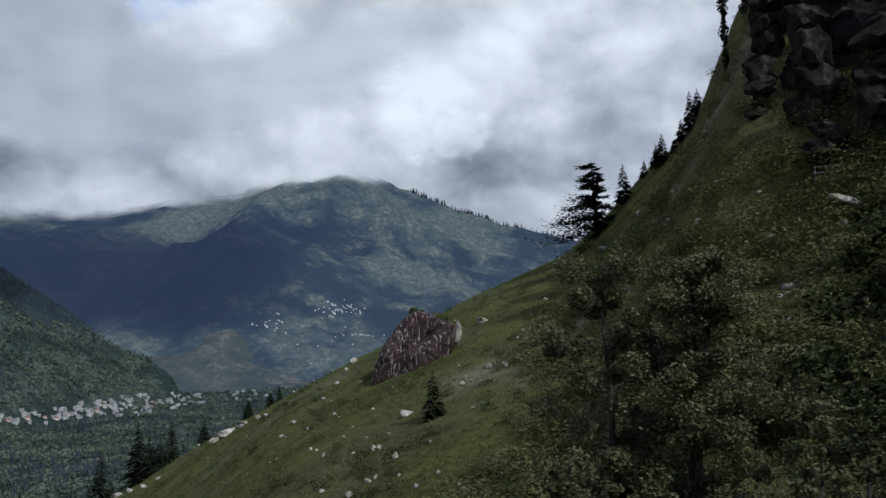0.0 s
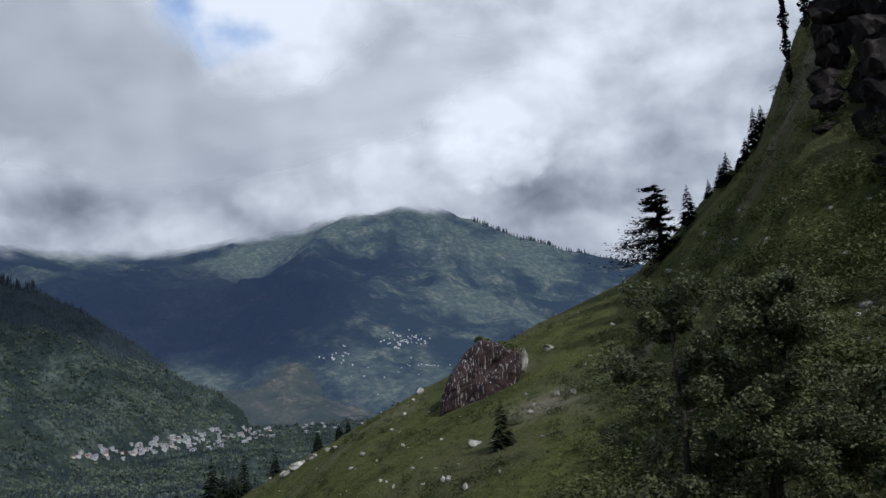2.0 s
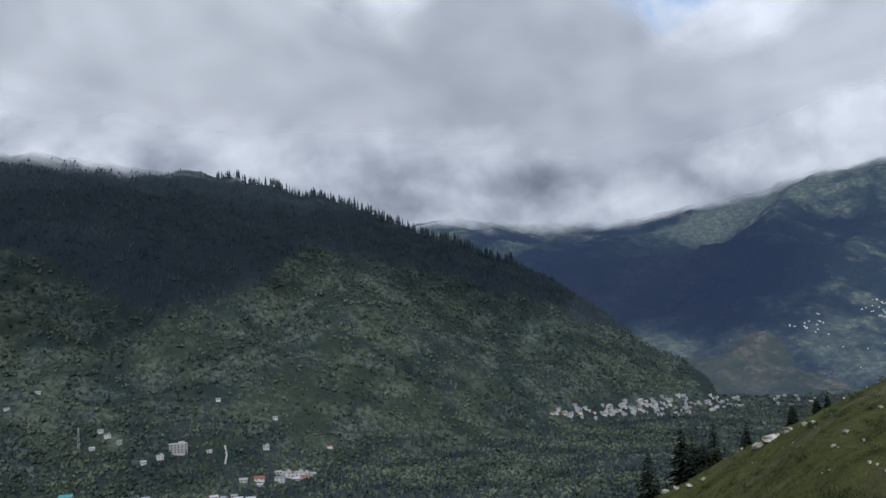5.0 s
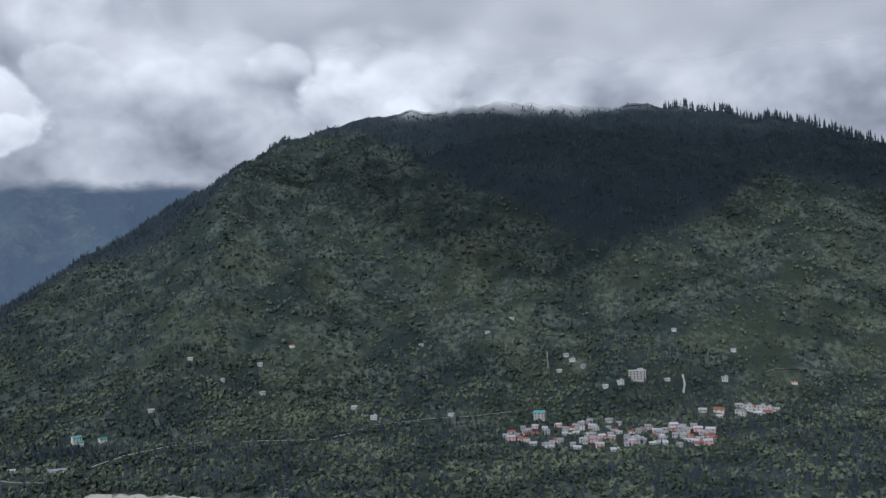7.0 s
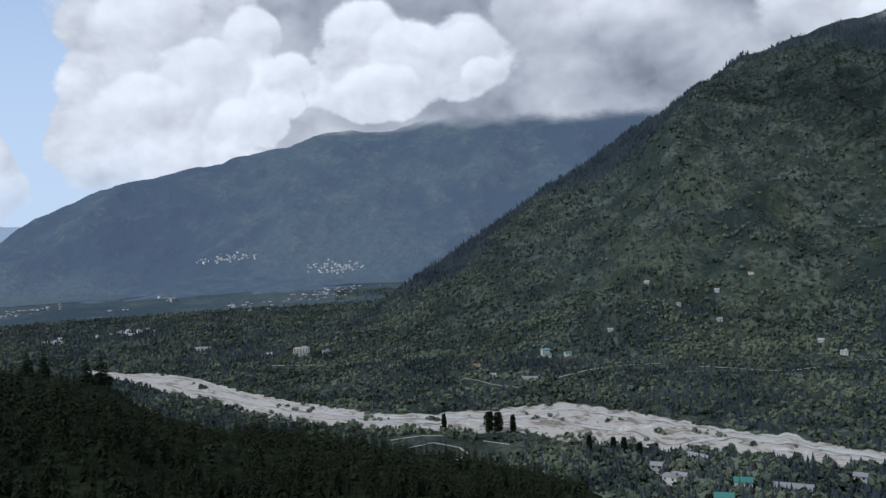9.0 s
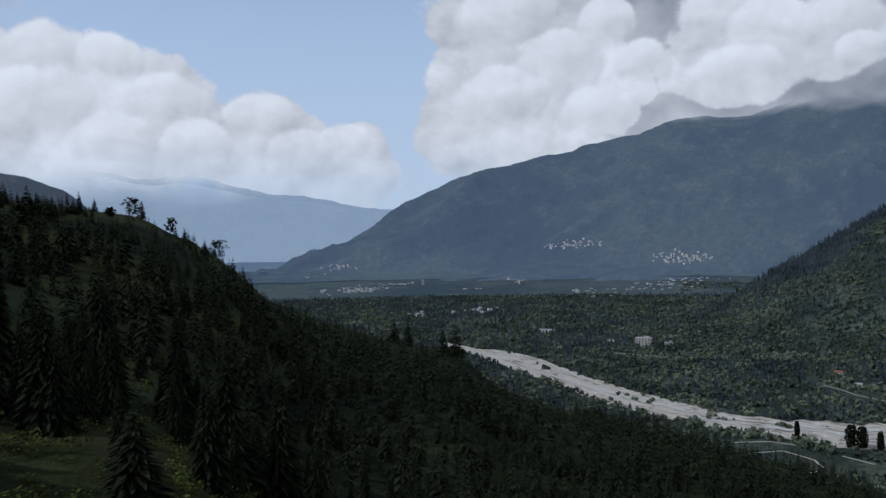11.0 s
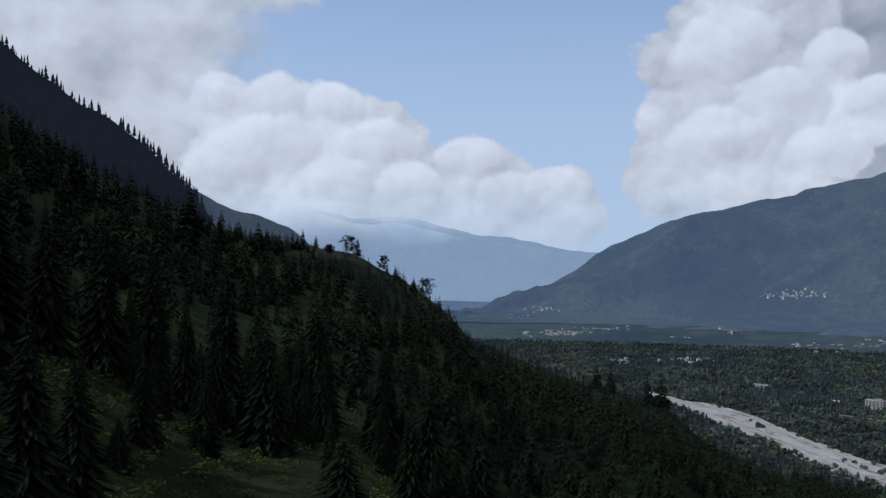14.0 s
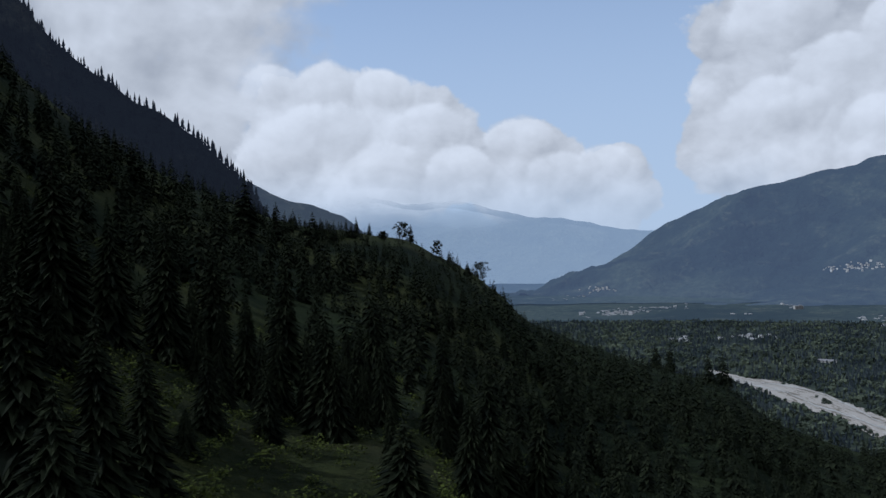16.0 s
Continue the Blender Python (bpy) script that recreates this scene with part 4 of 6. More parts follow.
for a, e, k in ((57.1, -5.3, 0), (56.7, -5.7, 1), (57.6, -6.3, 0), (56.0, -6.1, 2), (54.6, -7.4, 0), (53.6, -7.2, 1), (50.6, -7.0, 0), (47.0, -7.0, 1), (46.4, -5.2, 0),
                (42.9, -7.2, 4), (50.0, -3.8, 0), (60.6, -2.7, 0), (62.3, -3.6, 0), (66.8, -4.3, 0), (70.2, -9.0, 1), (77.6, -5.0, 0), (75.5, -4.0, 4), (80.0, -6.0, 2), (71.5, -8.2, 0),
                (65.0, -9.0, 0), (84.5, -7.5, 0), (88.9, -9.0, 9), (88.7, -9.2, 5), (87.4, -9.1, 5), (93.6, -9.6, 6), (92.5, -10.3, 0), (90.0, -10.6, 8), (82.0, -4.4, 0), (77.5, -6.9, 0)):
    settle(k, a, e, scale_=0.75)
# the town up the valley
town(120, 15.8, 24.8, -5.9, -4.5, (0, 0, 1, 2, 2, 0, 1, 4), N_LAND, 1300, -0.2, 0.72)
town(30, 22.0, 28.0, -6.0, -5.0, (0, 1, 2, 6), N_LAND, 1300, 0, 0.72)
town(9, 11.5, 14.5, -5.3, -4.6, (0, 1, 2), N_LAND, 1300, 0, 0.8)


def far_hamlets(name, label, groups, fn, lo):
    """Houses too far off to tell apart, joined: walls and gable roofs."""
    W, R_ = [], []
    for n, ac, ec, da, de, lean, sc in groups:
        for _ in range(n):
            aa = ac + da * float(np.clip(rng.randn(), -1.9, 1.9))
            p = spot(aa, ec + lean * (aa - ac) + de * rng.randn(), lo, 3600.0, fn)
            t, sx, sy, h = rng.uniform(0, 3.14), sc * rng.uniform(7, 14), sc * rng.uniform(6, 9), sc * rng.choice([3, 3, 4, 6])
            c, s_ = math.cos(t), math.sin(t)
            for bag, (v, f) in ((W, box(sx, sy, h + 4, z=-4)), (R_, gable(sx, sy, h, sy * 0.2))):
                bag.append((np.stack([v[:, 0] * c - v[:, 1] * s_ + p.x, v[:, 0] * s_ + v[:, 1] * c + p.y, v[:, 2] + p.z], -1), f))
    wv, wf = merge(W)
    rv, rf = merge(R_)
    ob = stuff(name, label, "village", np.concatenate([wv, rv]), np.concatenate([wf, rf + len(wv)]), M_LIME)
    ob.data.materials.append(M_ROOFS[0])
    ob.data.polygons.foreach_set("material_index", np.concatenate([np.zeros(len(wf), np.int32), np.ones(len(rf), np.int32)]))
    return ob


# how many, heading, rise, their spread, how the rows lean, size
far_hamlets("hillside_village", "scattered white houses of a far hillside village", ((48, 7.2, 0.5, 1.0, 0.25, 0.0, 0.45), (14, 11.5, -0.3, 0.7, 0.3, 0.0, 0.45), (9, 5.6, -1.2, 0.6, 0.05, 0.0, 0.5), (14, 8.0, -1.6, 2.4, 0.6, 0.0, 0.4)), N_LAND, 2250)
far_hamlets("valley_town", "pale roofs of a far town along the valley", ((125, 123.6, -4.3, 1.8, 0.12, -0.085, 0.7), (45, 128.3, -3.45, 0.8, 0.07, -0.07, 0.7), (22, 125.7, -2.8, 0.7, 0.1, 0.0, 0.6), (55, 110.0, -1.5, 1.0, 0.14, 0.0, 0.62),
            (70, 102.8, -2.5, 1.0, 0.22, 0.0, 0.66), (80, 104.3, -4.3, 2.3, 0.16, -0.14, 0.7), (10, 113.8, -4.0, 0.35, 0.06, 0.0, 0.8), (6, 117.0, -4.6, 0.4, 0.05, 0.0, 0.8), (10, 120.6, -6.2, 0.4, 0.1, 0.0, 0.8),
            (12, 116.5, -5.95, 0.9, 0.1, 0.0, 0.8), (12, 108.7, -4.7, 0.7, 0.08, 0.0, 0.8)), W_LAND, 1400)
for a, e, k in ((113.4, -4.2, 7), (105.4, -8.3, 7), (111.8, -7.4, 8), (107.6, -8.1, 0), (103.8, -8.3, 1)):
    settle(k, a, e, fn=W_LAND, lo=900)
# lodges on the near side of the river
for a, e, k, t in ((79.0, -15.8, 8, 40), (80.3, -16.9, 0, 60), (80.9, -17.3, 1, 55), (76.4, -17.4, 5, 80), (73.4, -17.3, 8, 70), (81.8, -16.6, 2, 70), (69.5, -16.6, 2, 60), (77.6, -18.4, 5, 75)):
    settle(k, a, e, t, lo=430, scale_=1.0)
PLOTS = np.array(PLOTS)


def clear_of_houses(p, d=11.0):
    keep = np.ones(len(p), bool)
    for q in PLOTS:
        keep &= (p[:, 0] - q[0]) ** 2 + (p[:, 1] - q[1]) ** 2 > d * d
    return keep


# ---------------------------------------------------------------- river and roads
M_GRAVEL, _n, _b = material("river_gravel", 0.9, 0.0, 0.2)
_p = _n.add("ShaderNodeNewGeometry").outputs["Position"]
_uvn = _n.add("ShaderNodeUVMap").outputs[0]
_bars = _n.noise(_n.vec("MULTIPLY", _uvn, (34.0, 5.0, 1.0)), 1.0, 6.0, 0.66, 1.6)
_c = _n.mix(_n.noise(_p, 0.25, 6.0, 0.7), (0.27, 0.25, 0.22), (0.43, 0.41, 0.38))
_c = _n.mix(_n.step(_bars, 0.52, 0.60, 0.0, 0.85), _c, (0.12, 0.105, 0.08))
_c = _n.mix(_n.step(_bars, 0.40, 0.34, 0.0, 0.8), _c, (0.50, 0.51, 0.51))
_n.put(_b.inputs["Base Color"], _c)
_n.put(_b.inputs["Normal"], _n.bump(_n.noise(_p, 0.4, 5.0), 0.6, 0.8))
M_WATER, _n, _b = material("river_water", 0.55, 0.0, 0.25)
_n.put(_b.inputs["Base Color"], _n.mix(_n.noise(_n.add("ShaderNodeNewGeometry").outputs["Position"], 0.3, 5.0), (0.30, 0.31, 0.30), (0.46, 0.46, 0.44)))

RIVER = table("50:-17:-18.5 60:-15.6:-16.8 66:-14.8:-15.9 68.1:-14.7:-15.7 73.4:-14.1:-15.5 76.8:-13.9:-15.3 81.1:-13.2:-15.2 85:-12.6:-14.9 88.5:-12.3:-14.5 91.5:-12.4:-14.1 "
              "95:-12.7:-13.9 97.8:-12.7:-13.6 101.6:-12.2:-13.3 106.1:-11.3:-12.6 109.4:-10.3:-11.6 112:-9.3:-10.5 114.7:-8.7:-9.8 116.5:-8.5:-9.0 119:-8:-8.3")
ra_ = np.arange(50, 119, 0.12)
far_r = EYE / np.tan(np.radians(-np.interp(ra_, RIVER[0], RIVER[1]))) + fbm(ra_ * 0.9, 0 * ra_, 5) * 34
near_r = EYE / np.tan(np.radians(-np.interp(ra_, RIVER[0], RIVER[2]))) + fbm(ra_ * 0.9, 0 * ra_ + 40, 5) * 34
far_r = np.maximum(far_r, near_r + 4)
fr = np.linspace(0, 1, 26)[:, None]
rr_ = near_r + (far_r - near_r) * fr
rx_, ry_ = -np.sin(np.radians(ra_)) * rr_, np.cos(np.radians(ra_)) * rr_
rz_ = land(rx_, ry_) + 0.7 + 0.6 * fbm(rx_ / 14, ry_ / 14, 3)
river = new("riverbed", grid_mesh("riverbed", rx_, ry_, rz_))
river.data.materials.append(M_GRAVEL)
uv = river.data.uv_layers.new(name="UVMap")
li = np.zeros(len(river.data.loops), np.int32)
river.data.loops.foreach_get("vertex_index", li)
UVv = np.stack([np.broadcast_to(((ra_ - 66) / 53), rr_.shape), np.broadcast_to(fr, rr_.shape)], -1).reshape(-1, 2)
uv.data.foreach_set("uv", UVv[li].astype(np.float32).ravel())
for k_, (f0, ph) in enumerate(((0.38, 0.0), (0.72, 2.1))):
    ff = np.clip(f0 + 0.9 * fbm(ra_ * 0.16 + ph, 0 * ra_ + 7 * ph, 4), 0.08, 0.92)
    mid_r = near_r + (far_r - near_r) * ff
    wr = mid_r + np.array([-2.6, 0, 2.6])[:, None] * (1 + 0.5 * np.sin(ra_ * 1.7 + ph))
    wx, wy = -np.sin(np.radians(ra_)) * wr, np.cos(np.radians(ra_)) * wr
    stream = new("water", grid_mesh("water", wx, wy, land(wx, wy) + 1.15))
    stream.data.materials.append(M_WATER)
    tagged(stream, "shallow grey-white stream winding over the gravel", "river", kind="structure")
tagged(river, "wide pale gravel riverbed with braided bars", "riverbed", kind="structure")


TRACKS = []


def ribbon(name, label, pts, width, mat, lift=0.6, lo=560.0, kind="structure", cat="road", fn=None):
    """A track draped over the land through places given by heading and rise."""
    P = [spot(a, e, lo, 3300, fn) for a, e in pts]
    P = geometry.interpolate_bezier(P[0], P[0].lerp(P[1], .33), P[0].lerp(P[1], .66), P[1], 10) if len(P) == 2 else P
    xs = np.array([p[:2] for p in P])
    t = np.linspace(0, len(xs) - 1, len(xs) * 14)
    x, y = np.interp(t, np.arange(len(xs)), xs[:, 0]), np.interp(t, np.arange(len(xs)), xs[:, 1])
    dx, dy = np.gradient(x), np.gradient(y)
    L = np.hypot(dx, dy) + 1e-6
    side = np.linspace(-0.5, 0.5, 3)[:, None] * width
    X, Y = x - dy / L * side, y + dx / L * side
    Z = (fn or land)(X, Y).max(0, keepdims=True) + lift + 0 * X
    ob = new(name, grid_mesh(name, X, Y, Z))
    ob.data.materials.append(mat)
    TRACKS.append(np.stack([x, y], -1)[::3])
    return tagged(ob, label, cat, kind=kind)


M_TRACK = plain("pale_dirt_track", (0.30, 0.28, 0.25), 0.95, spread=0.3, scale=0.03)
for i, (pts, wd) in enumerate((([(94.5, -10.4), (93.6, -10.6), (92.6, -10.9), (90.7, -11.2)], 7), ([(88.2, -10.6), (86.1, -10.1), (83.5, -9.8), (80.9, -9.7)], 6),
                               ([(79.0, -9.9), (76.7, -10.0), (74.8, -10.1), (73.3, -10.1), (71.0, -9.7)], 6), ([(70.2, -9.4), (66.5, -9.2), (63.0, -9.1), (60.8, -8.9)], 7),
                               ([(49.6, -6.7), (49.5, -7.3), (49.6, -7.9)], 6), ([(44.5, -6.6), (42.5, -6.4)], 6), ([(104.5, -9.0), (107.5, -8.8)], 7))):
    ribbon("road", "pale unpaved valley road between trees", pts, wd * 0.42, M_TRACK, fn=N_LAND if pts[0][0] < 30 else None, lo=1300 if pts[0][0] < 30 else 560)


def clear_of_tracks(p):
    keep = np.ones(len(p), bool)
    r = np.hypot(p[:, 0], p[:, 1])
    out_ = p[:, :2] * (1 + 15.0 / r)[:, None]
    for q in np.concatenate(TRACKS):
        keep &= ((p[:, 0] - q[0]) ** 2 + (p[:, 1] - q[1]) ** 2 > 25) & ((out_[:, 0] - q[0]) ** 2 + (out_[:, 1] - q[1]) ** 2 > 30)
    return keep


# ---------------------------------------------------------------- woods
far_shapes = [cone_tree(rng, 2, 5, 0.2), cone_tree(rng, 2, 5, 0.17), cone_tree(rng, 2, 4, 0.24), far_crown(rng), far_crown(rng, 1.1, 0.32), far_crown(rng, 0.8, 0.42)]


def polar_points(n, a0, a1, r0, r1):
    a = rng.uniform(a0, a1, n)
    r = np.sqrt(rng.uniform(r0 * r0, r1 * r1, n))
    x, y = -np.sin(np.radians(a)) * r, np.cos(np.radians(a)) * r
    return np.stack([x, y, land(x, y)], -1), a, r


def in_river(a, r):
    i = np.clip(((a - 50) / 0.12).astype(int), 0, len(ra_) - 1)
    return (a > 50) & (a < 119) & (r > near_r[i] - 4) & (r < far_r[i] + 4)


OPEN = [(96.5, 645, 42), (98.5, 690, 36), (92.5, 660, 26)]   # fields: heading, distance, radius


def far_woods(name, label, n, a0, a1, r0, r1, open_, conif, hmin, hmax):
    """Woods of small firs and rounded broadleaf crowns, as two joined objects."""
    p, a, r = polar_points(n, a0, a1, r0, r1)
    cover_ = meadow_cover(p[:, 0], p[:, 1])
    keep = (rng.rand(n) > cover_ * open_) & ~in_river(a, r) & clear_of_houses(p) & clear_of_tracks(p) & (r > np.interp(a, *NEAR_R) + 40)
    for fa, fr_, fw in OPEN:
        keep &= (p[:, 0] + math.sin(radians(fa)) * fr_) ** 2 + (p[:, 1] - math.cos(radians(fa)) * fr_) ** 2 > fw * fw
    keep &= p[:, 2] + 25 * rng.randn(n) < 625   # none up in the cloud
    p, r, a = p[keep], r[keep], a[keep]
    rise = np.degrees(np.arctan2(p[:, 2] - EYE, r)) + 3.0 * fbm(p[:, 0] / 160, p[:, 1] / 160, 3)
    # inside the painted cloud shade every tree takes the dark fir colour
    firs = (rise > np.interp(a, *FIR_SHADE_LINE)) & (r > 1250) & (a < 101)
    cf = firs | (rng.rand(len(p)) < conif + 1.2 * fbm(p[:, 0] / 150, p[:, 1] / 150, 3))
    p[:, 2] -= 0.6
    sc = rng.uniform(hmin, hmax, len(p)) * np.where(firs, 1.25, 1.0)
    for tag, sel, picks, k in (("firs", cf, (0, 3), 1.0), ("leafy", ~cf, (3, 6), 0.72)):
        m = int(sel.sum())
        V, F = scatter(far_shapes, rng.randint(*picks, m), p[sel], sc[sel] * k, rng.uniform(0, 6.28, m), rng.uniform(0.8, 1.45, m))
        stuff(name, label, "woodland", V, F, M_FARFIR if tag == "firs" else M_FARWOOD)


far_woods("woodland_west", "dense mixed conifer and broadleaf wood on the mountainside", 41000, 19, 103, 1040, 2500, 1.2, 0.40, 5, 10)
far_woods("woodland_valley", "valley-floor orchards and poplar woods", 26000, 18, 124, 540, 1250, 0.8, 0.42, 4, 10)
far_woods("riverside_wood", "dark orchards and trees along the near river bank", 5200, 64, 104, 450, 645, 0.2, 0.4, 5, 12)
far_woods("woodland_flat", "dark woods and orchards farther along the valley", 9000, 96, 132, 1200, 2080, 0.6, 0.6, 6, 11)
far_woods("woodland_upstream", "woods and orchards on the upper valley floor", 7500, 6, 40, 900, 2300, 0.6, 0.45, 5, 10)
# the row of tall firs along the crest
ca = rng.uniform(30, 52, 420)
cr = np.interp(ca, WEST[0], WEST[2]) + rng.uniform(-30, 10, 420)
cp = np.stack([-np.sin(np.radians(ca)) * cr, np.cos(np.radians(ca)) * cr], -1)
cp = np.concatenate([cp, land(cp[:, 0], cp[:, 1])[:, None] - 1], 1)
cp = cp[cp[:, 2] < 668]
m = len(cp)
V, F = scatter(far_shapes, rng.randint(0, 2, m), cp, rng.uniform(14, 32, m), rng.uniform(0, 6, m), rng.uniform(0.6, 0.9, m))
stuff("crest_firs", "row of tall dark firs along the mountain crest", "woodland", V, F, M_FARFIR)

ca = rng.uniform(-8, 2, 150)
n_height = range_height(NORTH, 900, 420)
cr = np.interp(ca, NORTH[0], NORTH[2]) - rng.uniform(0, 60, len(ca))
cx_, cy_ = -np.sin(np.radians(ca)) * cr, np.cos(np.radians(ca)) * cr
V, F = scatter(far_shapes, rng.randint(0, 2, len(ca)), np.stack([cx_, cy_, n_height(cx_, cy_) - 2], -1), rng.uniform(14, 30, len(ca)), rng.uniform(0, 6, len(ca)), rng.uniform(0.9, 1.3, len(ca)))
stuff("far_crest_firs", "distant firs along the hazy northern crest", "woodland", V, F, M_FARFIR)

# firs on the hazy crest behind the own slope
c_height = range_height(CREST, 260, 50)
ca = np.concatenate([rng.uniform(148.6, 166, 150), rng.uniform(148, 168, 1500)])
cr = np.concatenate([np.interp(ca[:150], CREST[0], CREST[2]) - rng.uniform(0, 12, 150), rng.uniform(720, 1140, 1500)])
cx_, cy_ = -np.sin(np.radians(ca)) * cr, np.cos(np.radians(ca)) * cr
V, F = scatter(far_shapes, rng.randint(0, 2, len(ca)), np.stack([cx_, cy_, c_height(cx_, cy_) - 1], -1), rng.uniform(7, 21, len(ca)), rng.uniform(0, 6, len(ca)), rng.uniform(0.7, 1.1, len(ca)))
# these firs share the crest's painted haze glow
stuff("ridge_firs", "tall firs along the hazy crest", "woodland", V, F, M_CREST)

# own slope to the south: dark conifer forest
mid_shapes = [conifer_crown(np.random.RandomState(k), 1.0, 0.19, 13, 7, 0.08, 0.6, thin=0.7) for k in range(4)]
far_fir = [conifer_crown(np.random.RandomState(k + 30), 1.0, 0.2 + 0.03 * k, 7, 6, 0.05, 0.6, thin=0.9) for k in range(4)]
near_shapes = [conifer_crown(np.random.RandomState(20 + k), 1.0, 0.16 + 0.02 * k, 42, 16, 0.05, 0.55, thin=0.42) for k in range(4)]


def slope_trees():
    """Standing places for the forest on the own slope, none rising far over the brow."""
    p, a, r = polar_points(8000, 86, 165, 45, 700)
    top = np.interp(a, *NEAR_EL)
    h = rng.uniform(6, 15, len(p)) * np.clip(r / 150, 0.75, 1.15)
    h = np.where((a > 135) & (a < 148) & (r > 300), 0.55 * h, h)
    rise = np.degrees(np.arctan2(p[:, 2] + h - EYE, r))
    glade = (a > 136) & (a < 156) & (r < 85)
    top_meadow = (a > 137) & (a < 142.5) & (r > 350)
    spare = np.where((a > 136) & (a < 143), 0.7, np.where((a > 110) & (a <= 135), 0.9, 1.6))
    keep = (r < np.interp(a, *NEAR_R) + 25) & (rise < top + spare) & ~(glade & (rng.rand(len(p)) < 0.9)) & ~(top_meadow & (rng.rand(len(p)) < 0.6))
    keep &= r > 60
    return p[keep], a[keep], r[keep], h[keep]


sp, sa_, sr, sh_ = slope_trees()
order = np.argsort(sr)
close, rest = order[:170], order[170:]
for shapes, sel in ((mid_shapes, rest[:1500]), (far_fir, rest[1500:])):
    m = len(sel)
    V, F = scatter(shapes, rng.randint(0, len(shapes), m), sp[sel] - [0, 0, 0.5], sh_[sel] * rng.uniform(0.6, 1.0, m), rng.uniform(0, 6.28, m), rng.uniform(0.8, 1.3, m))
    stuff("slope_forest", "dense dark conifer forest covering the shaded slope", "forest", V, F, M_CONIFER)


def conifer_thing(shape, label, trunk_r=0.016, group="slope conifers"):
    base = new("conifer")
    tagged(base, label, "conifer tree", group)
    part("trunk", mesh_from("trunk", *tube([(0, 0, -0.04), (0, 0, 0.3), (0, 0, 0.95)], [trunk_r, trunk_r * 0.7, 0.002]), M_BARK), base)
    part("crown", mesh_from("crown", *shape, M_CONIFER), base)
    return base


CONIFERS = [conifer_thing(s_, "tall dark green conifer on the steep wooded slope") for s_ in near_shapes]


def stand(ob, first, p, h, turn, widen=1.0):
    o = ob if first else copy_thing(ob, pose(0, 0, 0))
    o.matrix_basis = pose(p[0], p[1], p[2] - 0.2, 0, 0, turn)
    o.scale = (h * widen, h * widen, h)
    return o


for i, k in enumerate(close):
    stand(CONIFERS[i % 4], i < 4, sp[k], sh_[k], rng.uniform(0, 360), rng.uniform(0.85, 1.25))

# ---------------------------------------------------------------- the grassy slope to the north
def on_slope(a, e, lo=14.0):
    """A place on the own slope along a line of sight, in front of the brow."""
    return spot(a, e, lo, brow(a) + 3.0)


def boulder():
    """House-sized stained boulder: a steep pointed face that thins out backwards, with a pale slab leaning on its side."""
    p = on_slope(2.1, -3.65)
    k = math.hypot(p.x, p.y) / 100.0
    base = new("boulder")
    tagged(base, "huge dark red-brown boulder streaked white on the grass slope", "boulder")
    rim = [(-4.9, -1.6), (-4.5, 0.6), (-3.9, 2.1), (-3.4, 2.9), (-2.7, 3.9), (-1.9, 5.2), (-0.9, 6.2), (0.4, 7.0), (1.6, 6.7), (2.8, 6.2), (4.6, 5.4), (5.0, 4.6), (4.95, 3.0), (4.5, 1.2), (2.4, 0.0), (0.4, -0.8), (-2.2, -1.6)]
    n = len(rim)
    cx, cz = 0.3, 2.6
    rings = [(0.0, -2.6), (0.28, -2.75), (0.55, -2.7), (0.8, -2.55), (0.97, -2.3), (1.02, -1.6), (1.0, 0.2), (0.94, 2.2), (0.82, 4.0), (0.6, 5.4), (0.25, 6.0)]
    fine = 6
    V, F = [], []
    pts = []
    for i in range(n):
        a, b = np.array(rim[i]), np.array(rim[(i + 1) % n])
        pts += [a + (b - a) * j / fine for j in range(fine)]
    m = len(pts)
    for s_, y in rings:
        for x, z in pts:
            q = Vector((cx + (x - cx) * s_, y + (z - cz) * s_ * 0.16, cz + (z - cz) * s_))
            d = noise.fractal(q * 0.35 + Vector((5, 2, 9)), 1.0, 2.0, 4) * 0.45 + noise.fractal(q * 1.3, 1.0, 2.0, 3) * 0.3 + 0.35 * noise.noise(Vector((q.x * 1.6, q.y, q.z * 0.3)))
            notch = -1.2 * math.exp(-((q.x - 1.9) ** 2 + (q.z - 3.9) ** 2) / 0.9) if y < -1 else 0.0
            V.append((q.x + d * 0.5, q.y - d - notch, q.z + d * 0.3))
    for i in range(len(rings) - 1):
        for j in range(m):
            a, b = i * m + j, i * m + (j + 1) % m
            F += [(a, b, b + m), (a, b + m, a + m)]
    part("rock", mesh_from("rock", np.array(V), np.array(F), M_BOULDER, True), base)
    slab = rock_mesh(np.random.RandomState(5), "slab", (0.9, 1.8, 3.4), M_PALE_ROCK, 12, 3, 0.3)
    sl = part("slab", slab, base, "pale leaning rock slab")
    sl.matrix_basis = pose(5.5, 0.2, 4.0, 0, 8, 10)
    for i, (x, z, w_) in enumerate(((0.2, 7.2, 1.1), (1.2, 6.9, 0.8), (3.0, 6.4, 1.3), (4.2, 6.0, 1.5))):
        t_ = part("shrub", mesh_from("shrub", *leaf_clump(np.random.RandomState(i), 160, 0.5 * w_, 0.16)[1], M_SHRUB), base, "small green shrub growing on top")
        t_.location = (x, 1.5, z)
    back = 1 + 2.8 * k / math.hypot(p.x, p.y)
    base.matrix_basis = pose(p.x * back, p.y * back, p.z - 0.1, 0, 0, 2.1)
    base.scale = (k, k, k)
    return base


boulder()

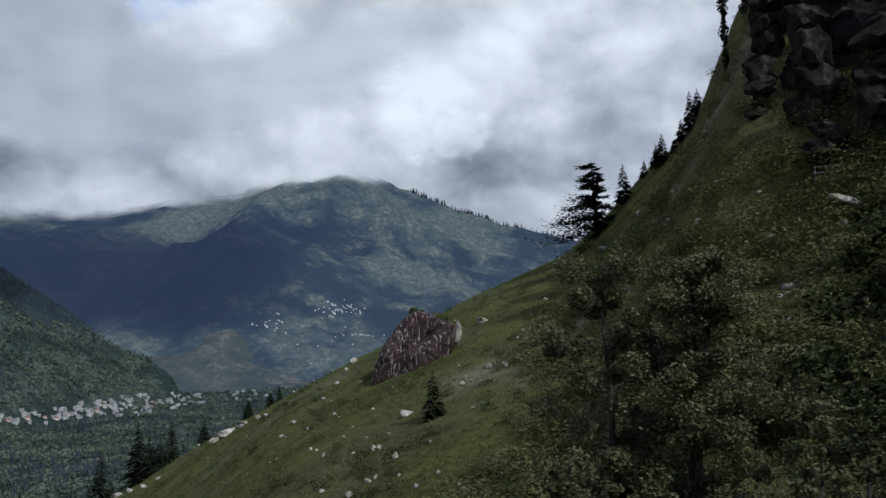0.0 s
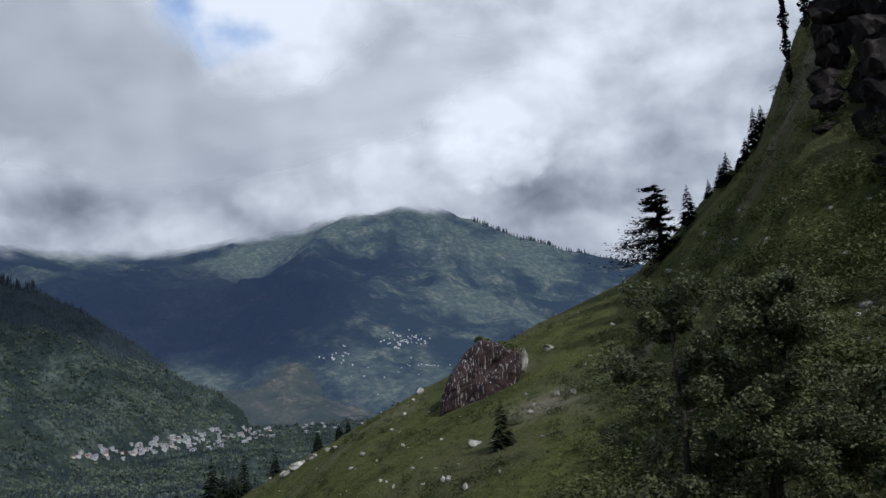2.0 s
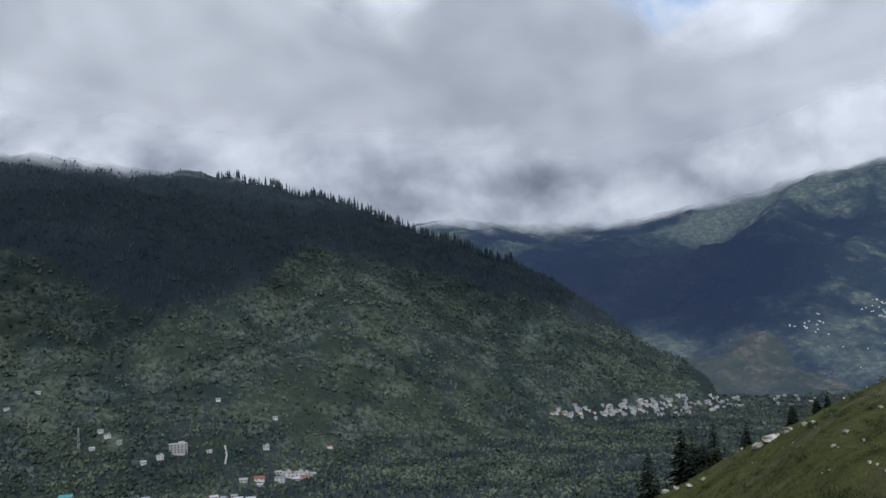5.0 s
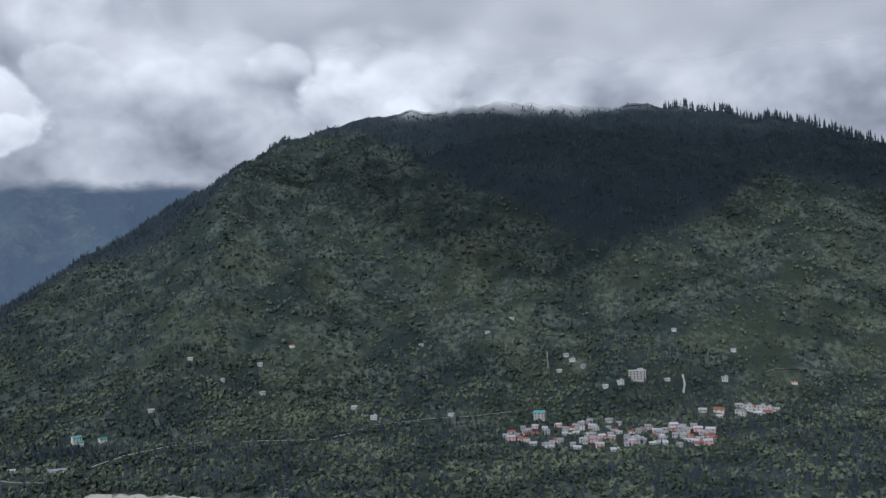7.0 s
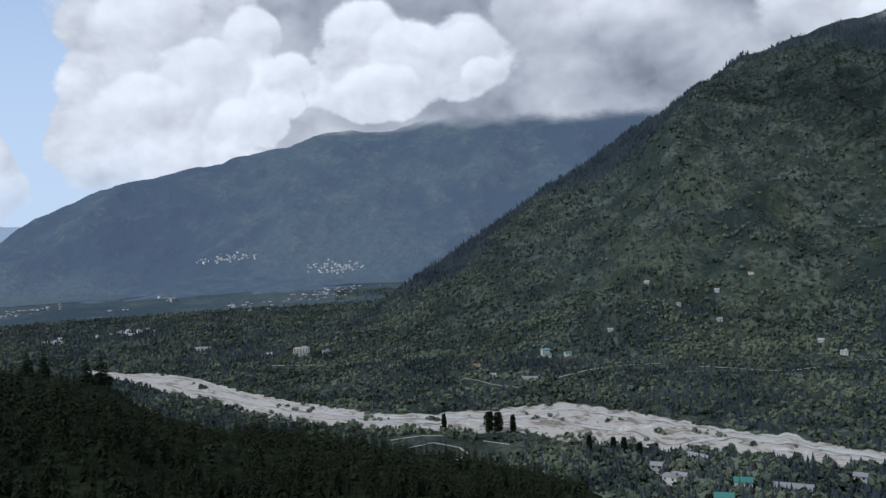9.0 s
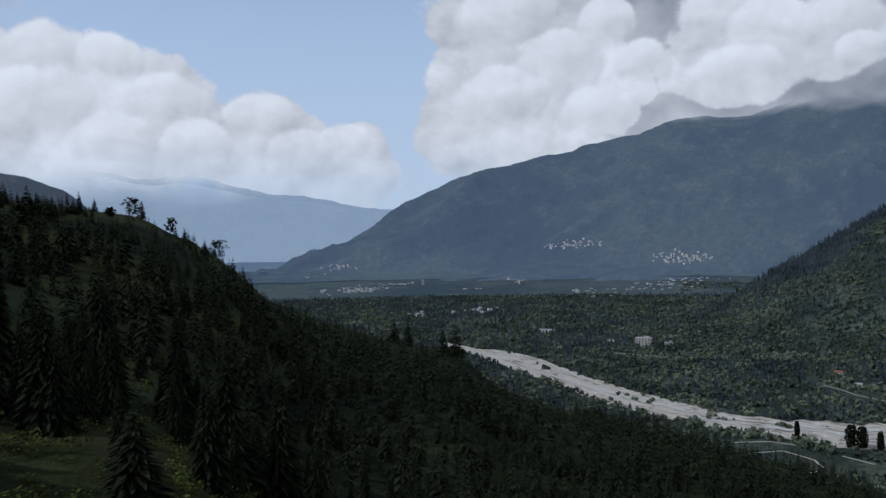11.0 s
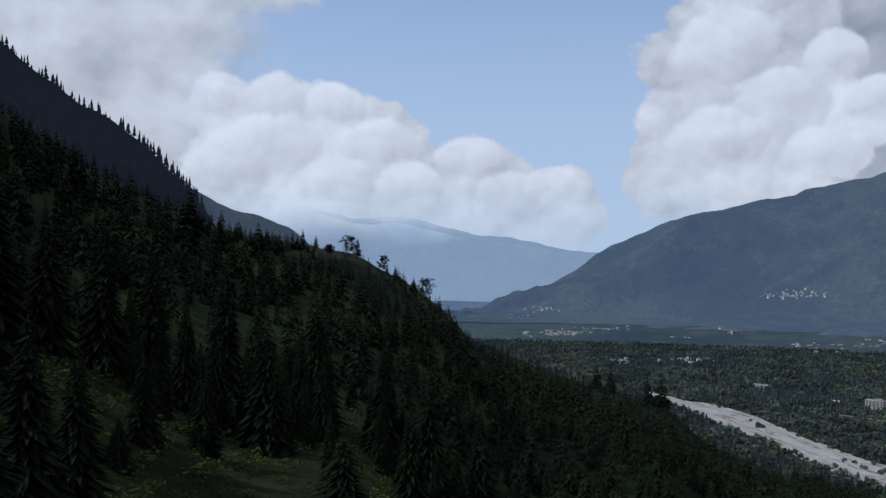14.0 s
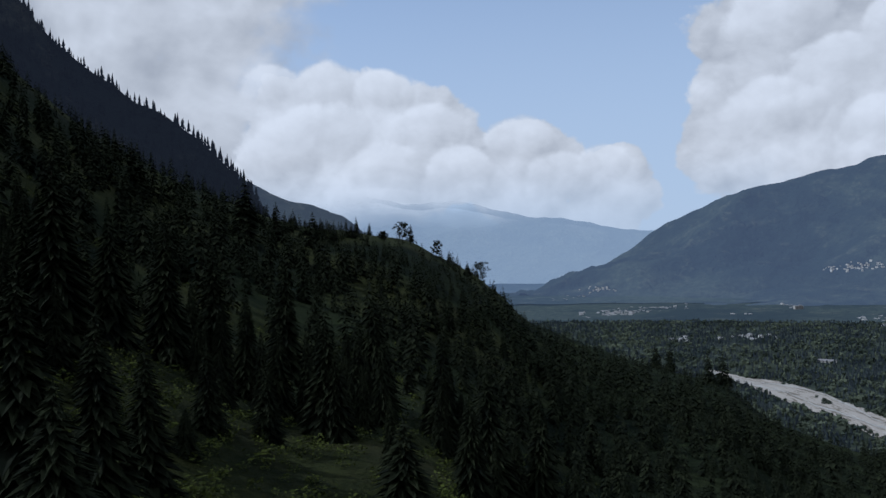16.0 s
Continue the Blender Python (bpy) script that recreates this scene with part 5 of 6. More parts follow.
# loose stones: heading, rise, breadth in thousandths of the distance
STONES_LOW = table("6.1:-3.0:18 14.3:-7.3:30 15.0:-7.7:17 13.4:-6.8:20 12.3:-6.4:11 11.9:-6.3:7 2.6:-6.6:18 -1.2:-4.7:10 -3.0:-3.6:11 -4.1:-3.5:14 -5.1:-3.2:11 10.1:-6.9:10 "
                   "9.0:-8.6:8 8.1:-5.4:8 7.2:-4.4:7 6.6:-3.5:8 4.9:-8.8:11 5.3:-10.8:8 6.5:-11.6:12 2.1:-11.2:8 8.3:-11.3:8 3.2:-10.5:6 9.2:-7.3:6 10.9:-7.7:6 3.8:-7.8:6 3.4:-9.3:13 4.5:-8.7:8")
STONES_HIGH = table("-2.7:-0.5:19 -7.0:0.8:7 -8.3:2.3:7 -10.9:4.1:15 -13.3:6.3:10 -14.7:6.8:6 -6.9:-1.2:8 -22.2:1.0:13 -21.7:0.5:9 -15.1:5.6:16 -5.0:-1.7:6 -12.3:8.0:10 -14.0:9.0:8 "
                    "-23.0:7.5:7 -11.1:-11.3:16 -8.6:0.3:6 -6.0:-0.2:6 -17.7:7.5:6 19.5:-10.2:12 20.3:-10.4:10 21.0:-10.6:11 18.6:-9.8:7")
stone_meshes = [rock_mesh(np.random.RandomState(40 + k), "stone", (1.0, 0.8, 0.62), M_PALE_ROCK, 11, 2, 0.35) for k in range(6)]


def stone(p, width, k):
    ob = new("stone", stone_meshes[k % 6])
    tagged(ob, "pale weathered stone lying in the grass", "rock", "stones on the slope")
    ob.matrix_basis = pose(p.x, p.y, p.z + min(width, 0.9) * 0.14, rng.uniform(-14, 14), rng.uniform(-14, 14), rng.uniform(0, 360))
    ob.scale = (width * rng.uniform(0.9, 1.3), width * 0.8, min(width, 0.9 + width * 0.25) * rng.uniform(1.0, 1.5))
    return ob


k = 0
for tab in (STONES_LOW, STONES_HIGH):
    for a, e, wd in zip(*tab):
        p = on_slope(a, e)
        stone(p, wd / 1000 * math.hypot(p.x, p.y), k)
        k += 1
for i in range(70):
    p = on_slope(rng.uniform(-14, 20), rng.uniform(-13, 3))
    stone(p, rng.uniform(0.2, 0.55), i)
for i in range(45):
    p = on_slope(rng.uniform(-27, -8), rng.uniform(-2, 8))
    stone(p, rng.uniform(0.3, 0.8), i)
# a broken pale outcrop along the brow
for i in range(9):
    p = on_slope(13.2 + i * 0.25, -6.7 - i * 0.12)
    stone(p, rng.uniform(0.7, 1.5), i)


ragged = [conifer_crown(np.random.RandomState(300 + k), 1.0, 0.25 + 0.03 * k, 20, 11, 0.06, 0.35, gap=0.12, thin=0.7) for k in range(4)]


def hill_conifer(shape, a, e0, e1, label, widen=1.0, behind=0.0, group="slope conifers"):
    """A conifer whose foot and top are given by heading and rise."""
    p = on_slope(a, e0)
    r = math.hypot(p.x, p.y) + behind
    x, y = -math.sin(radians(a)) * r, math.cos(radians(a)) * r
    z = ground(x, y)
    h = EYE + r * math.tan(radians(e1)) - z
    o = conifer_thing(shape, label, group=group)
    return stand(o, True, (x, y, z), max(h, 1.5), rng.uniform(0, 360), widen)


for i, (a, e0, e1) in enumerate(((22.0, -10.8, -7.7), (19.8, -9.6, -6.2), (19.1, -9.3, -7.0), (18.5, -9.2, -7.2), (17.8, -8.7, -6.2), (15.8, -7.8, -6.1), (13.0, -6.4, -4.8), (11.6, -5.6, -4.5), (11.0, -5.3, -4.2))):
    hill_conifer(ragged[i % 4], a, e0, e1, "dark young conifer on the brow of the slope", 1.1, 6.0)
hill_conifer(ragged[1], 0.8, -6.8, -3.5, "small bushy conifer alone on the grass slope", 1.15)
for i, (a, e0, e1, wd) in enumerate(((-12.4, 6.8, 9.8, 1.5), (-15.0, 9.3, 11.6, 1.5), (-14.6, 9.2, 10.9, 1.6), (-15.8, 9.9, 11.2, 1.6), (-13.8, 8.6, 10.0, 1.6), (-16.9, 11.0, 14.2, 1.1), (-17.4, 12.2, 14.3, 1.2), (-16.3, 10.6, 12.4, 1.4))):
    hill_conifer(ragged[i % 4], a, e0, e1, "dark conifer against the sky on the upper slope", wd * 0.85, 4.0)


def cedar():
    """A broad old cedar in flat storeys of boughs, leaning out from the brow."""
    a = -10.6
    p = on_slope(a, 4.6)
    r = math.hypot(p.x, p.y) + 8
    x, y = -math.sin(radians(a)) * r, math.cos(radians(a)) * r
    z = ground(x, y) - 0.5
    h = EYE + r * math.tan(radians(9.9)) - z
    base = new("cedar_tree")
    tagged(base, "broad dark cedar with flat layered boughs on the brow", "cedar tree")
    part("trunk", mesh_from("trunk", *tube([(0, 0, -0.5), (0.1, 0, h * 0.35), (0.2, 0.1, h * 0.7), (0.1, 0, h * 0.97)], [0.5, 0.38, 0.2, 0.04], 8), M_BARK), base)
    r_ = np.random.RandomState(3)
    V, F = [], []
    limbs = []
    levels = np.linspace(0.05, 0.96, 10)
    for t in levels:
        for j in range(6):
            ang = 6.28 * (j + r_.rand()) / 6
            L = h * 0.42 * (1 - t) ** 0.5 * (0.35 + 0.8 * r_.rand()) * (1.45 if math.cos(ang) < -0.1 else 0.8)
            d = np.array([math.cos(ang), math.sin(ang), 0.12 - 0.34 * r_.rand()])
            q0 = np.array([0.15, 0, h * np.clip(t + 0.035 * r_.randn(), 0.04, 0.98)])
            limbs.append(tube([q0, q0 + d * L * 0.5, q0 + d * L * 0.95], [0.09, 0.06, 0.015], 4))
            nn = int(90 + 190 * L / 6)
            s_ = 0.25 + 0.8 * r_.rand(nn)
            pts = q0 + d * (L * s_)[:, None] + r_.randn(nn, 3) * np.array([0.14, 0.14, 0.055]) * L * (0.6 + s_[:, None])
            v, f = leaves_at(r_, pts, 0.36)
            v[:, 2] = np.repeat(pts[:, 2], 4) + (v[:, 2] - np.repeat(pts[:, 2], 4)) * 0.35
            limbs_n = sum(len(q) for q in V)
            F.append(f + limbs_n)
            V.append(v)
    for l_ in limbs:
        part("limb", mesh_from("limb", *l_, M_BARK), base)
    part("crown", mesh_from("crown", np.concatenate(V), np.concatenate(F), M_CONIFER), base)
    base.matrix_basis = pose(x, y, z, 0, -4, a)


cedar()


def column_tree(a, e0, e1, label, width):
    """A tall narrow tree, leafy down to its foot."""
    p = on_slope(a, e0)
    r = math.hypot(p.x, p.y) + 3
    x, y = -math.sin(radians(a)) * r, math.cos(radians(a)) * r
    z = ground(x, y) - 0.4
    h = EYE + r * math.tan(radians(e1)) - z
    base = new("tree")
    tagged(base, label, "tree")
    part("trunk", mesh_from("trunk", *tube([(0, 0, -0.4), (0, 0, h * 0.5), (0, 0, h * 0.95)], [0.2, 0.13, 0.02]), M_BARK), base)
    r_ = np.random.RandomState(int(abs(a) * 10))
    t = r_.rand(1500) ** 0.9
    ang = r_.rand(1500) * 6.28
    rad_ = width * (0.25 + 0.75 * r_.rand(1500)) * np.sin(np.pi * (0.1 + 0.85 * t)) ** 0.5 * (0.7 + 0.4 * np.sin(t * 31))
    pts = np.stack([np.cos(ang) * rad_, np.sin(ang) * rad_, h * (0.05 + 0.95 * t)], -1)
    part("crown", mesh_from("crown", *leaves_at(r_, pts, 0.24), M_CONIFER), base)
    base.matrix_basis = pose(x, y, z, 0, 0, 0)


column_tree(-19.3, 15.0, 23.5, "very tall narrow dark tree on the cliff edge", 0.75)
column_tree(-20.6, 18.0, 23.5, "narrow dark tree on the cliff edge", 1.1)


def broadleaf(a, r, top, width, label, leaves, seed, stems=((0.0, 0.0), (1.9, 0.3)), leaf=0.092, mat=None):
    """A many-stemmed leafy tree: forking stems, limbs, and single leaves massed in clumps round the limb ends."""
    x, y = -math.sin(radians(a)) * r, math.cos(radians(a)) * r
    z = ground(x, y)
    h = EYE + r * math.tan(radians(top)) - z
    r_ = np.random.RandomState(seed)
    base = new("broadleaf_tree")
    tagged(base, label, "tree")
    limbs, clumps = [], []
    for sx, sy in stems:
        prev = np.array([sx, sy, -0.5])
        way_ = np.array([0.04 * r_.randn(), 0.04 * r_.randn(), 1.0])
        pts = [prev]
        for i in range(5):
            prev = prev + way_ * h * 0.185 + np.array([r_.randn(), r_.randn(), 0]) * 0.15
            pts.append(prev)
        part("trunk", mesh_from("trunk", *tube(pts, np.linspace(0.15, 0.02, 6) * h / 9, 8), M_BARK), base)
        along = np.array(pts)
        for k_ in range(24):
            t = 0.12 + 0.88 * (k_ + r_.rand()) / 24
            foot = np.array([np.interp(t * 5, np.arange(6), along[:, q]) for q in range(3)])
            ang = 2.4 * k_ + r_.rand()
            L = width * 0.5 * (0.5 + 0.6 * r_.rand()) * max(0.25, math.sin(math.pi * (0.12 + 0.80 * t))) ** 0.7
            tip = foot + np.array([math.cos(ang) * L, math.sin(ang) * L, (0.1 + 0.4 * r_.rand()) * L])
            tip[2] = min(tip[2], h * 0.99)
            midp = (foot + tip) / 2 + np.array([0, 0, -0.08 * L])
            limbs.append(tube([foot, midp, tip], [0.024 * h / 9, 0.015 * h / 9, 0.005], 5))
            clumps += [tip, midp + r_.randn(3) * 0.25]
    for l_ in limbs:
        part("limb", mesh_from("limb", *l_, M_BARK), base)
    per = leaves // len(clumps)
    pts = []
    for c in clumps:
        size = width * (0.07 + 0.07 * r_.rand())
        p_, _ = leaf_clump(r_, per, size, 0.1, 0.75, 0.2)
        pts.append(p_ + c)
    pts = np.concatenate(pts)
    pts = pts[pts[:, 2] > 0.5]
    part("crown", mesh_from("crown", *leaves_at(r_, pts, leaf), mat or M_BROAD), base)
    base.matrix_basis = pose(x, y, z, 0, 0, a)
    return base


broadleaf(-14.2, 34.0, 5.3, 6.4, "large bushy broadleaf tree with small grey-green leaves on the slope", 90000, 2, ((-1.3, 0.0), (0.0, 0.4), (1.2, -0.2)), 0.078)
broadleaf(-21.0, 41.0, -1.5, 3.8, "leafy broadleaf tree beside the larger one on the slope", 9000, 4, ((0.0, 0.0), (1.2, 0.3)))
broadleaf(-7.6, 31.0, -7.0, 2.6, "low spreading leafy tree on the grass slope", 9000, 6, ((0.0, 0.0), (0.9, 0.2)))
broadleaf(-24.0, 30.0, -4.0, 3.2, "dark leafy bush tree on the steep slope", 11000, 8, ((0.0, 0.0), (1.0, 0.2)))

# shrubs, bracken and grass tufts
shrub_shapes = []
for i in range(6):
    pp, lv = leaf_clump(np.random.RandomState(70 + i), 52, 0.5, 0.085, 0.75, 0.3)
    v = lv[0].copy()
    v[:, 2] += 0.30
    shrub_shapes.append((v, lv[1]))
medium_shapes = []
for i in range(4):
    pp, lv = leaf_clump(np.random.RandomState(270 + i), 130, 0.5, 0.055, 0.75, 0.3)
    v = lv[0].copy()
    v[:, 2] += 0.30
    medium_shapes.append((v, lv[1]))
fine_shapes = []
for i in range(4):
    pp, lv = leaf_clump(np.random.RandomState(170 + i), 330, 0.5, 0.034, 0.75, 0.25)
    v = lv[0].copy()
    v[:, 2] += 0.30
    fine_shapes.append((v, lv[1]))
tuft_shapes = []
for i in range(5):
    r_ = np.random.RandomState(90 + i)
    V, F = [], []
    for j in range(9):
        ang, lean = r_.rand() * 6.28, 0.25 + 0.35 * r_.rand()
        b = np.array([math.cos(ang) * 0.2 * r_.rand(), math.sin(ang) * 0.2 * r_.rand(), 0])
        n_ = np.array([-math.sin(ang), math.cos(ang), 0]) * 0.05
        V += [b - n_, b + n_, b + np.array([math.cos(ang) * lean, math.sin(ang) * lean, 0.6 + 0.4 * r_.rand()])]
        F.append((3 * j, 3 * j + 1, 3 * j + 2))
    tuft_shapes.append((np.array(V), np.array(F)))


def cover_plants(name, label, category, shapes, mat, n, a0, a1, r0, r1, s0, s1, keep_fn):
    a, r = rng.uniform(a0, a1, n), np.exp(rng.uniform(math.log(r0), math.log(r1), n))
    x, y = -np.sin(np.radians(a)) * r, np.cos(np.radians(a)) * r
    keep = keep_fn(a, r, x, y) & (r < np.interp(a, *NEAR_R) + 6)
    x, y = x[keep], y[keep]
    p = np.stack([x, y, land(x, y) - 0.05], -1)
    m = len(p)
    V, F = scatter(shapes, rng.randint(0, len(shapes), m), p, rng.uniform(s0, s1, m), rng.uniform(0, 6.28, m), rng.uniform(0.9, 1.5, m))
    return stuff(name, label, category, V, F, mat)


def thicket(soft, lift):
    """Where the scrub closes over the grass: below a line that climbs with the slope."""
    def fn(a, r, x, y):
        e = np.degrees(np.arctan2(land(x, y) - EYE, r))
        inside_ = (-1.0 - (e + 10) * 0.86 - a) / soft + lift + 2.4 * fbm(x / 9, y / 9, 3)
        return rng.rand(len(a)) < np.clip(inside_, 0, 1)
    return fn


dense_shapes = []
for i in range(6):
    pp, lv = leaf_clump(np.random.RandomState(370 + i), 330, 0.5, 0.037, 0.7, 0.45)
    v = lv[0].copy()
    v[:, 2] += 0.26
    dense_shapes.append((v, lv[1]))
cover_plants("shrubs", "thick green shrubs on the steep slope", "shrub", dense_shapes, M_SHRUB, 1450, -34, 2, 42, 140, 1.0, 3.2, thicket(7.0, 0.25))
cover_plants("near_shrubs", "thick leafy shrubs on the near slope", "shrub", fine_shapes, M_SHRUB, 280, -34, 2, 13, 46, 0.8, 2.0, thicket(5.0, 0.35))
cover_plants("bracken", "olive-brown bracken and dry scrub", "bracken", medium_shapes, M_DRY, 1500, -32, 6, 30, 130, 0.5, 1.4, thicket(8.0, 0.15))
cover_plants("low_bushes", "low dark bushes dotted over the grass", "shrub", medium_shapes, M_DARKLEAF, 2100, -16, 22, 40, 180, 0.4, 1.5,
             lambda a, r, x, y: rng.rand(len(a)) < np.clip(0.24 + 2.2 * fbm(x / 8, y / 8, 3), 0, 1))
cover_plants("grass", "rough mountain grass in tufts", "grass", tuft_shapes, M_GRASS, 38000, -30, 26, 34, 180, 0.12, 0.42, lambda a, r, x, y: rng.rand(len(a)) < 0.55 + 1.4 * fbm(x / 6, y / 6, 3))
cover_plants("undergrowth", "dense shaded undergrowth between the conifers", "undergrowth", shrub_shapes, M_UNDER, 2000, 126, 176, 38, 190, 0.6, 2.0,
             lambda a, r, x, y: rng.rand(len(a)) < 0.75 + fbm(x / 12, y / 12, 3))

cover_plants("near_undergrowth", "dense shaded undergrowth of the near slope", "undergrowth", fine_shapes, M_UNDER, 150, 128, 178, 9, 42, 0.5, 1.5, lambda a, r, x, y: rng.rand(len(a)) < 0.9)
broadleaf(-28.6, 17.0, 10.0, 4.6, "dark leafy tree close by on the steep slope", 16000, 12, ((0.0, 0.0), (0.8, 0.2)), 0.08, M_DARKLEAF)

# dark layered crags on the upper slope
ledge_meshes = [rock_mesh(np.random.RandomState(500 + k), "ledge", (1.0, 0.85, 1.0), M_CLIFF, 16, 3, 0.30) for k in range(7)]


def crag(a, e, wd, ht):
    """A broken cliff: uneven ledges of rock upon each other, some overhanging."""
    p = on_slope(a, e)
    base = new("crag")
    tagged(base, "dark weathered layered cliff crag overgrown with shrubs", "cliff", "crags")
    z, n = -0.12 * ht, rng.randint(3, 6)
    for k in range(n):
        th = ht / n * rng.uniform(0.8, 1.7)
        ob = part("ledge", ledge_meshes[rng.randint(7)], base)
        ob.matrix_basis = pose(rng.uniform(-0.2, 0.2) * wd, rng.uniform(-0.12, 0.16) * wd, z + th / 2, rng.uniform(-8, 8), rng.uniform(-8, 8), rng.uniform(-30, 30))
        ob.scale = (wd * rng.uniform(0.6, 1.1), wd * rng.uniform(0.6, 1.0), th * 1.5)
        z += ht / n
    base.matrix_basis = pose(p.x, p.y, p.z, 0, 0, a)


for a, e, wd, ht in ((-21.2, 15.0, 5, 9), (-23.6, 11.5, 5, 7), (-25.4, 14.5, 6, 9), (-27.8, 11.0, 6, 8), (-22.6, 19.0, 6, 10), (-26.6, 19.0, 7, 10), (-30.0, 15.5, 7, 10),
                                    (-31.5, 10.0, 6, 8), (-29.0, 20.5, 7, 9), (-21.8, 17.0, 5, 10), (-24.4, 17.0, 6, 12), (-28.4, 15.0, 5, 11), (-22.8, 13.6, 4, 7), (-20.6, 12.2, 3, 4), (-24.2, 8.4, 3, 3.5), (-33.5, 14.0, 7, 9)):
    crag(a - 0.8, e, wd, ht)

cover_plants("cliff_shrubs", "dark shrubs clinging to the crags and gullies", "shrub", dense_shapes, M_SHRUB, 600, -38, -14.5, 80, 150, 0.9, 2.6,
             lambda a, r, x, y: rng.rand(len(a)) < 0.6 + 1.4 * fbm(x / 9, y / 9, 3))

# pale broken slab, and a small railing of posts on the steep slope
p = on_slope(-26.0, 6.0)
ob = new("rock_slab", rock_mesh(np.random.RandomState(9), "rock_slab", (2.6, 0.9, 0.6), M_PALE_ROCK, 12, 3, 0.2))
tagged(ob, "pale broken rock slab lying on the slope", "rock")
ob.matrix_basis = pose(p.x, p.y, p.z + 0.3, 8, 24, -30)
M_WOOD = plain("grey_timber", (0.20, 0.185, 0.16), 0.85)
p = on_slope(-24.8, 7.7)
rail = new("timber_railing")
tagged(rail, "weathered grey timber railing on the slope", "railing")
for x in (-0.7, 0.0, 0.7):
    part("post", mesh_from("post", *box(0.09, 0.09, 1.3, x=x, z=-0.3), M_WOOD), rail)
for z in (0.45, 0.85):
    part("bar", mesh_from("bar", *box(1.7, 0.05, 0.07, y=-0.07, z=z), M_WOOD), rail)
rail.matrix_basis = pose(p.x, p.y, p.z, 0, 0, -24.8)

# ---------------------------------------------------------------- single trees on the southern slope
for i, (a, e0, e1, wd) in enumerate(((141.2, 1.2, 2.1, 1.3), (138.4, 0.7, 1.9, 1.1), (135.8, -0.9, 0.1, 0.9), (134.6, -1.8, -0.8, 1.3), (147.4, 0.9, 3.6, 1.2), (149.4, 0.9, 5.4, 1.0),
                                     (145.0, 0.4, 2.9, 1.2), (122.2, -8.0, -6.3, 1.0), (118.9, -8.9, -7.0, 1.2), (118.0, -9.0, -7.0, 1.3), (121.3, -7.6, -6.4, 1.0), (156.4, 4.0, 7.4, 1.0))):
    hill_conifer(ragged[i % 4], a, e0, e1, "lone dark conifer standing out on the shaded slope", wd)
for i, a in enumerate(np.arange(141.4, 150.2, 0.34)):
    e0 = float(np.interp(a, *NEAR_EL)) - rng.uniform(0.3, 1.0)
    hill_conifer(ragged[i % 4], a, e0, e0 + rng.uniform(0.8, 1.7), "dark conifer along the brow of the shaded slope", rng.uniform(0.8, 1.2))
for a, r, top, wd in ((144.3, 86, -4.2, 1.25), (139.2, 46, -11.0, 1.9), (153.4, 62, -9.5, 1.8), (161.0, 70, 6.5, 1.2), (157.8, 95, 3.0, 1.2), (158.9, 62, -3.5, 1.3), (151.5, 120, 1.0, 1.2), (147.0, 130, -0.5, 1.1), (141.0, 115, -3.0, 1.2), (136.5, 105, -5.5, 1.2),
                      (133.5, 95, -8.0, 1.2), (154.5, 105, 2.5, 1.1), (149.5, 100, -2.0, 1.1), (130.0, 100, -9.5, 1.2), (163.0, 38, 0.0, 1.4), (158.6, 44, -3.0, 1.4), (155.8, 52, -5.0, 1.4), (161.0, 30, -7.0, 1.6), (152.0, 70, -5.5, 1.3), (148.2, 74, -7.0, 1.3)):
    x, y = -math.sin(radians(a)) * r, math.cos(radians(a)) * r
    z = ground(x, y)
    o = conifer_thing(near_shapes[int(r) % 4], "large dark conifer rising from the shaded undergrowth")
    stand(o, True, (x, y, z), EYE + r * math.tan(radians(top)) - z, rng.uniform(0, 360), wd)
for a, e0, e1, s_ in ((139.0, 0.9, 2.1, 3), (133.8, -2.0, -0.7, 5), (140.2, 0.8, 1.5, 2), (136.7, 0.0, 0.8, 7)):
    p = on_slope(a, e0)
    r = math.hypot(p.x, p.y)
    broadleaf(a, r, e1, 0.75 * r * math.radians(e1 - e0) * 1.3, "small round-headed tree on the grassy brow", 1600, s_, ((0.0, 0.0),), 0.35, M_CONIFER)

# ---------------------------------------------------------------- the river flat
def flat_place(a, e):
    p = spot(a, e, 560, 1200)
    return p


for i, (a, e, h, wd) in enumerate(((92.9, -14.0, 18, 5.0), (92.3, -14.0, 17, 4.5), (91.3, -14.1, 15, 2.6), (96.0, -13.8, 15, 2.0), (86.2, -15.4, 13, 2.0), (84.6, -15.6, 14, 2.2), (83.9, -15.7, 15, 2.4), (82.9, -15.8, 12, 2.2))):
    p = flat_place(a, e)
    base = new("poplar")
    tagged(base, "tall dark poplar at the edge of the riverbed", "tree", "riverside poplars")
    part("trunk", mesh_from("trunk", *tube([(0, 0, -0.5), (0, 0, h * 0.9)], [0.3, 0.04]), M_BARK), base)
    r_ = np.random.RandomState(i)
    t = r_.rand(1300)
    ang, q = r_.rand(1300) * 6.28, wd * (0.2 + 0.8 * r_.rand(1300)) * np.sin(np.pi * (0.12 + 0.8 * t)) ** 0.5
    part("crown", mesh_from("crown", *leaves_at(r_, np.stack([np.cos(ang) * q, np.sin(ang) * q, h * (0.03 + 0.97 * t)], -1), 0.95), M_CONIFER), base)
    base.matrix_basis = pose(p.x, p.y, p.z)
n = 1100
a = rng.uniform(67, 117, n)
i_ = np.clip(((a - 50) / 0.12).astype(int), 0, len(ra_) - 1)
f_ = np.clip(rng.choice([-0.03, 0.0, 0.04, 0.15, 0.5, 0.66, 0.97, 1.02], n) + 0.05 * rng.randn(n), -0.12, 1.1)
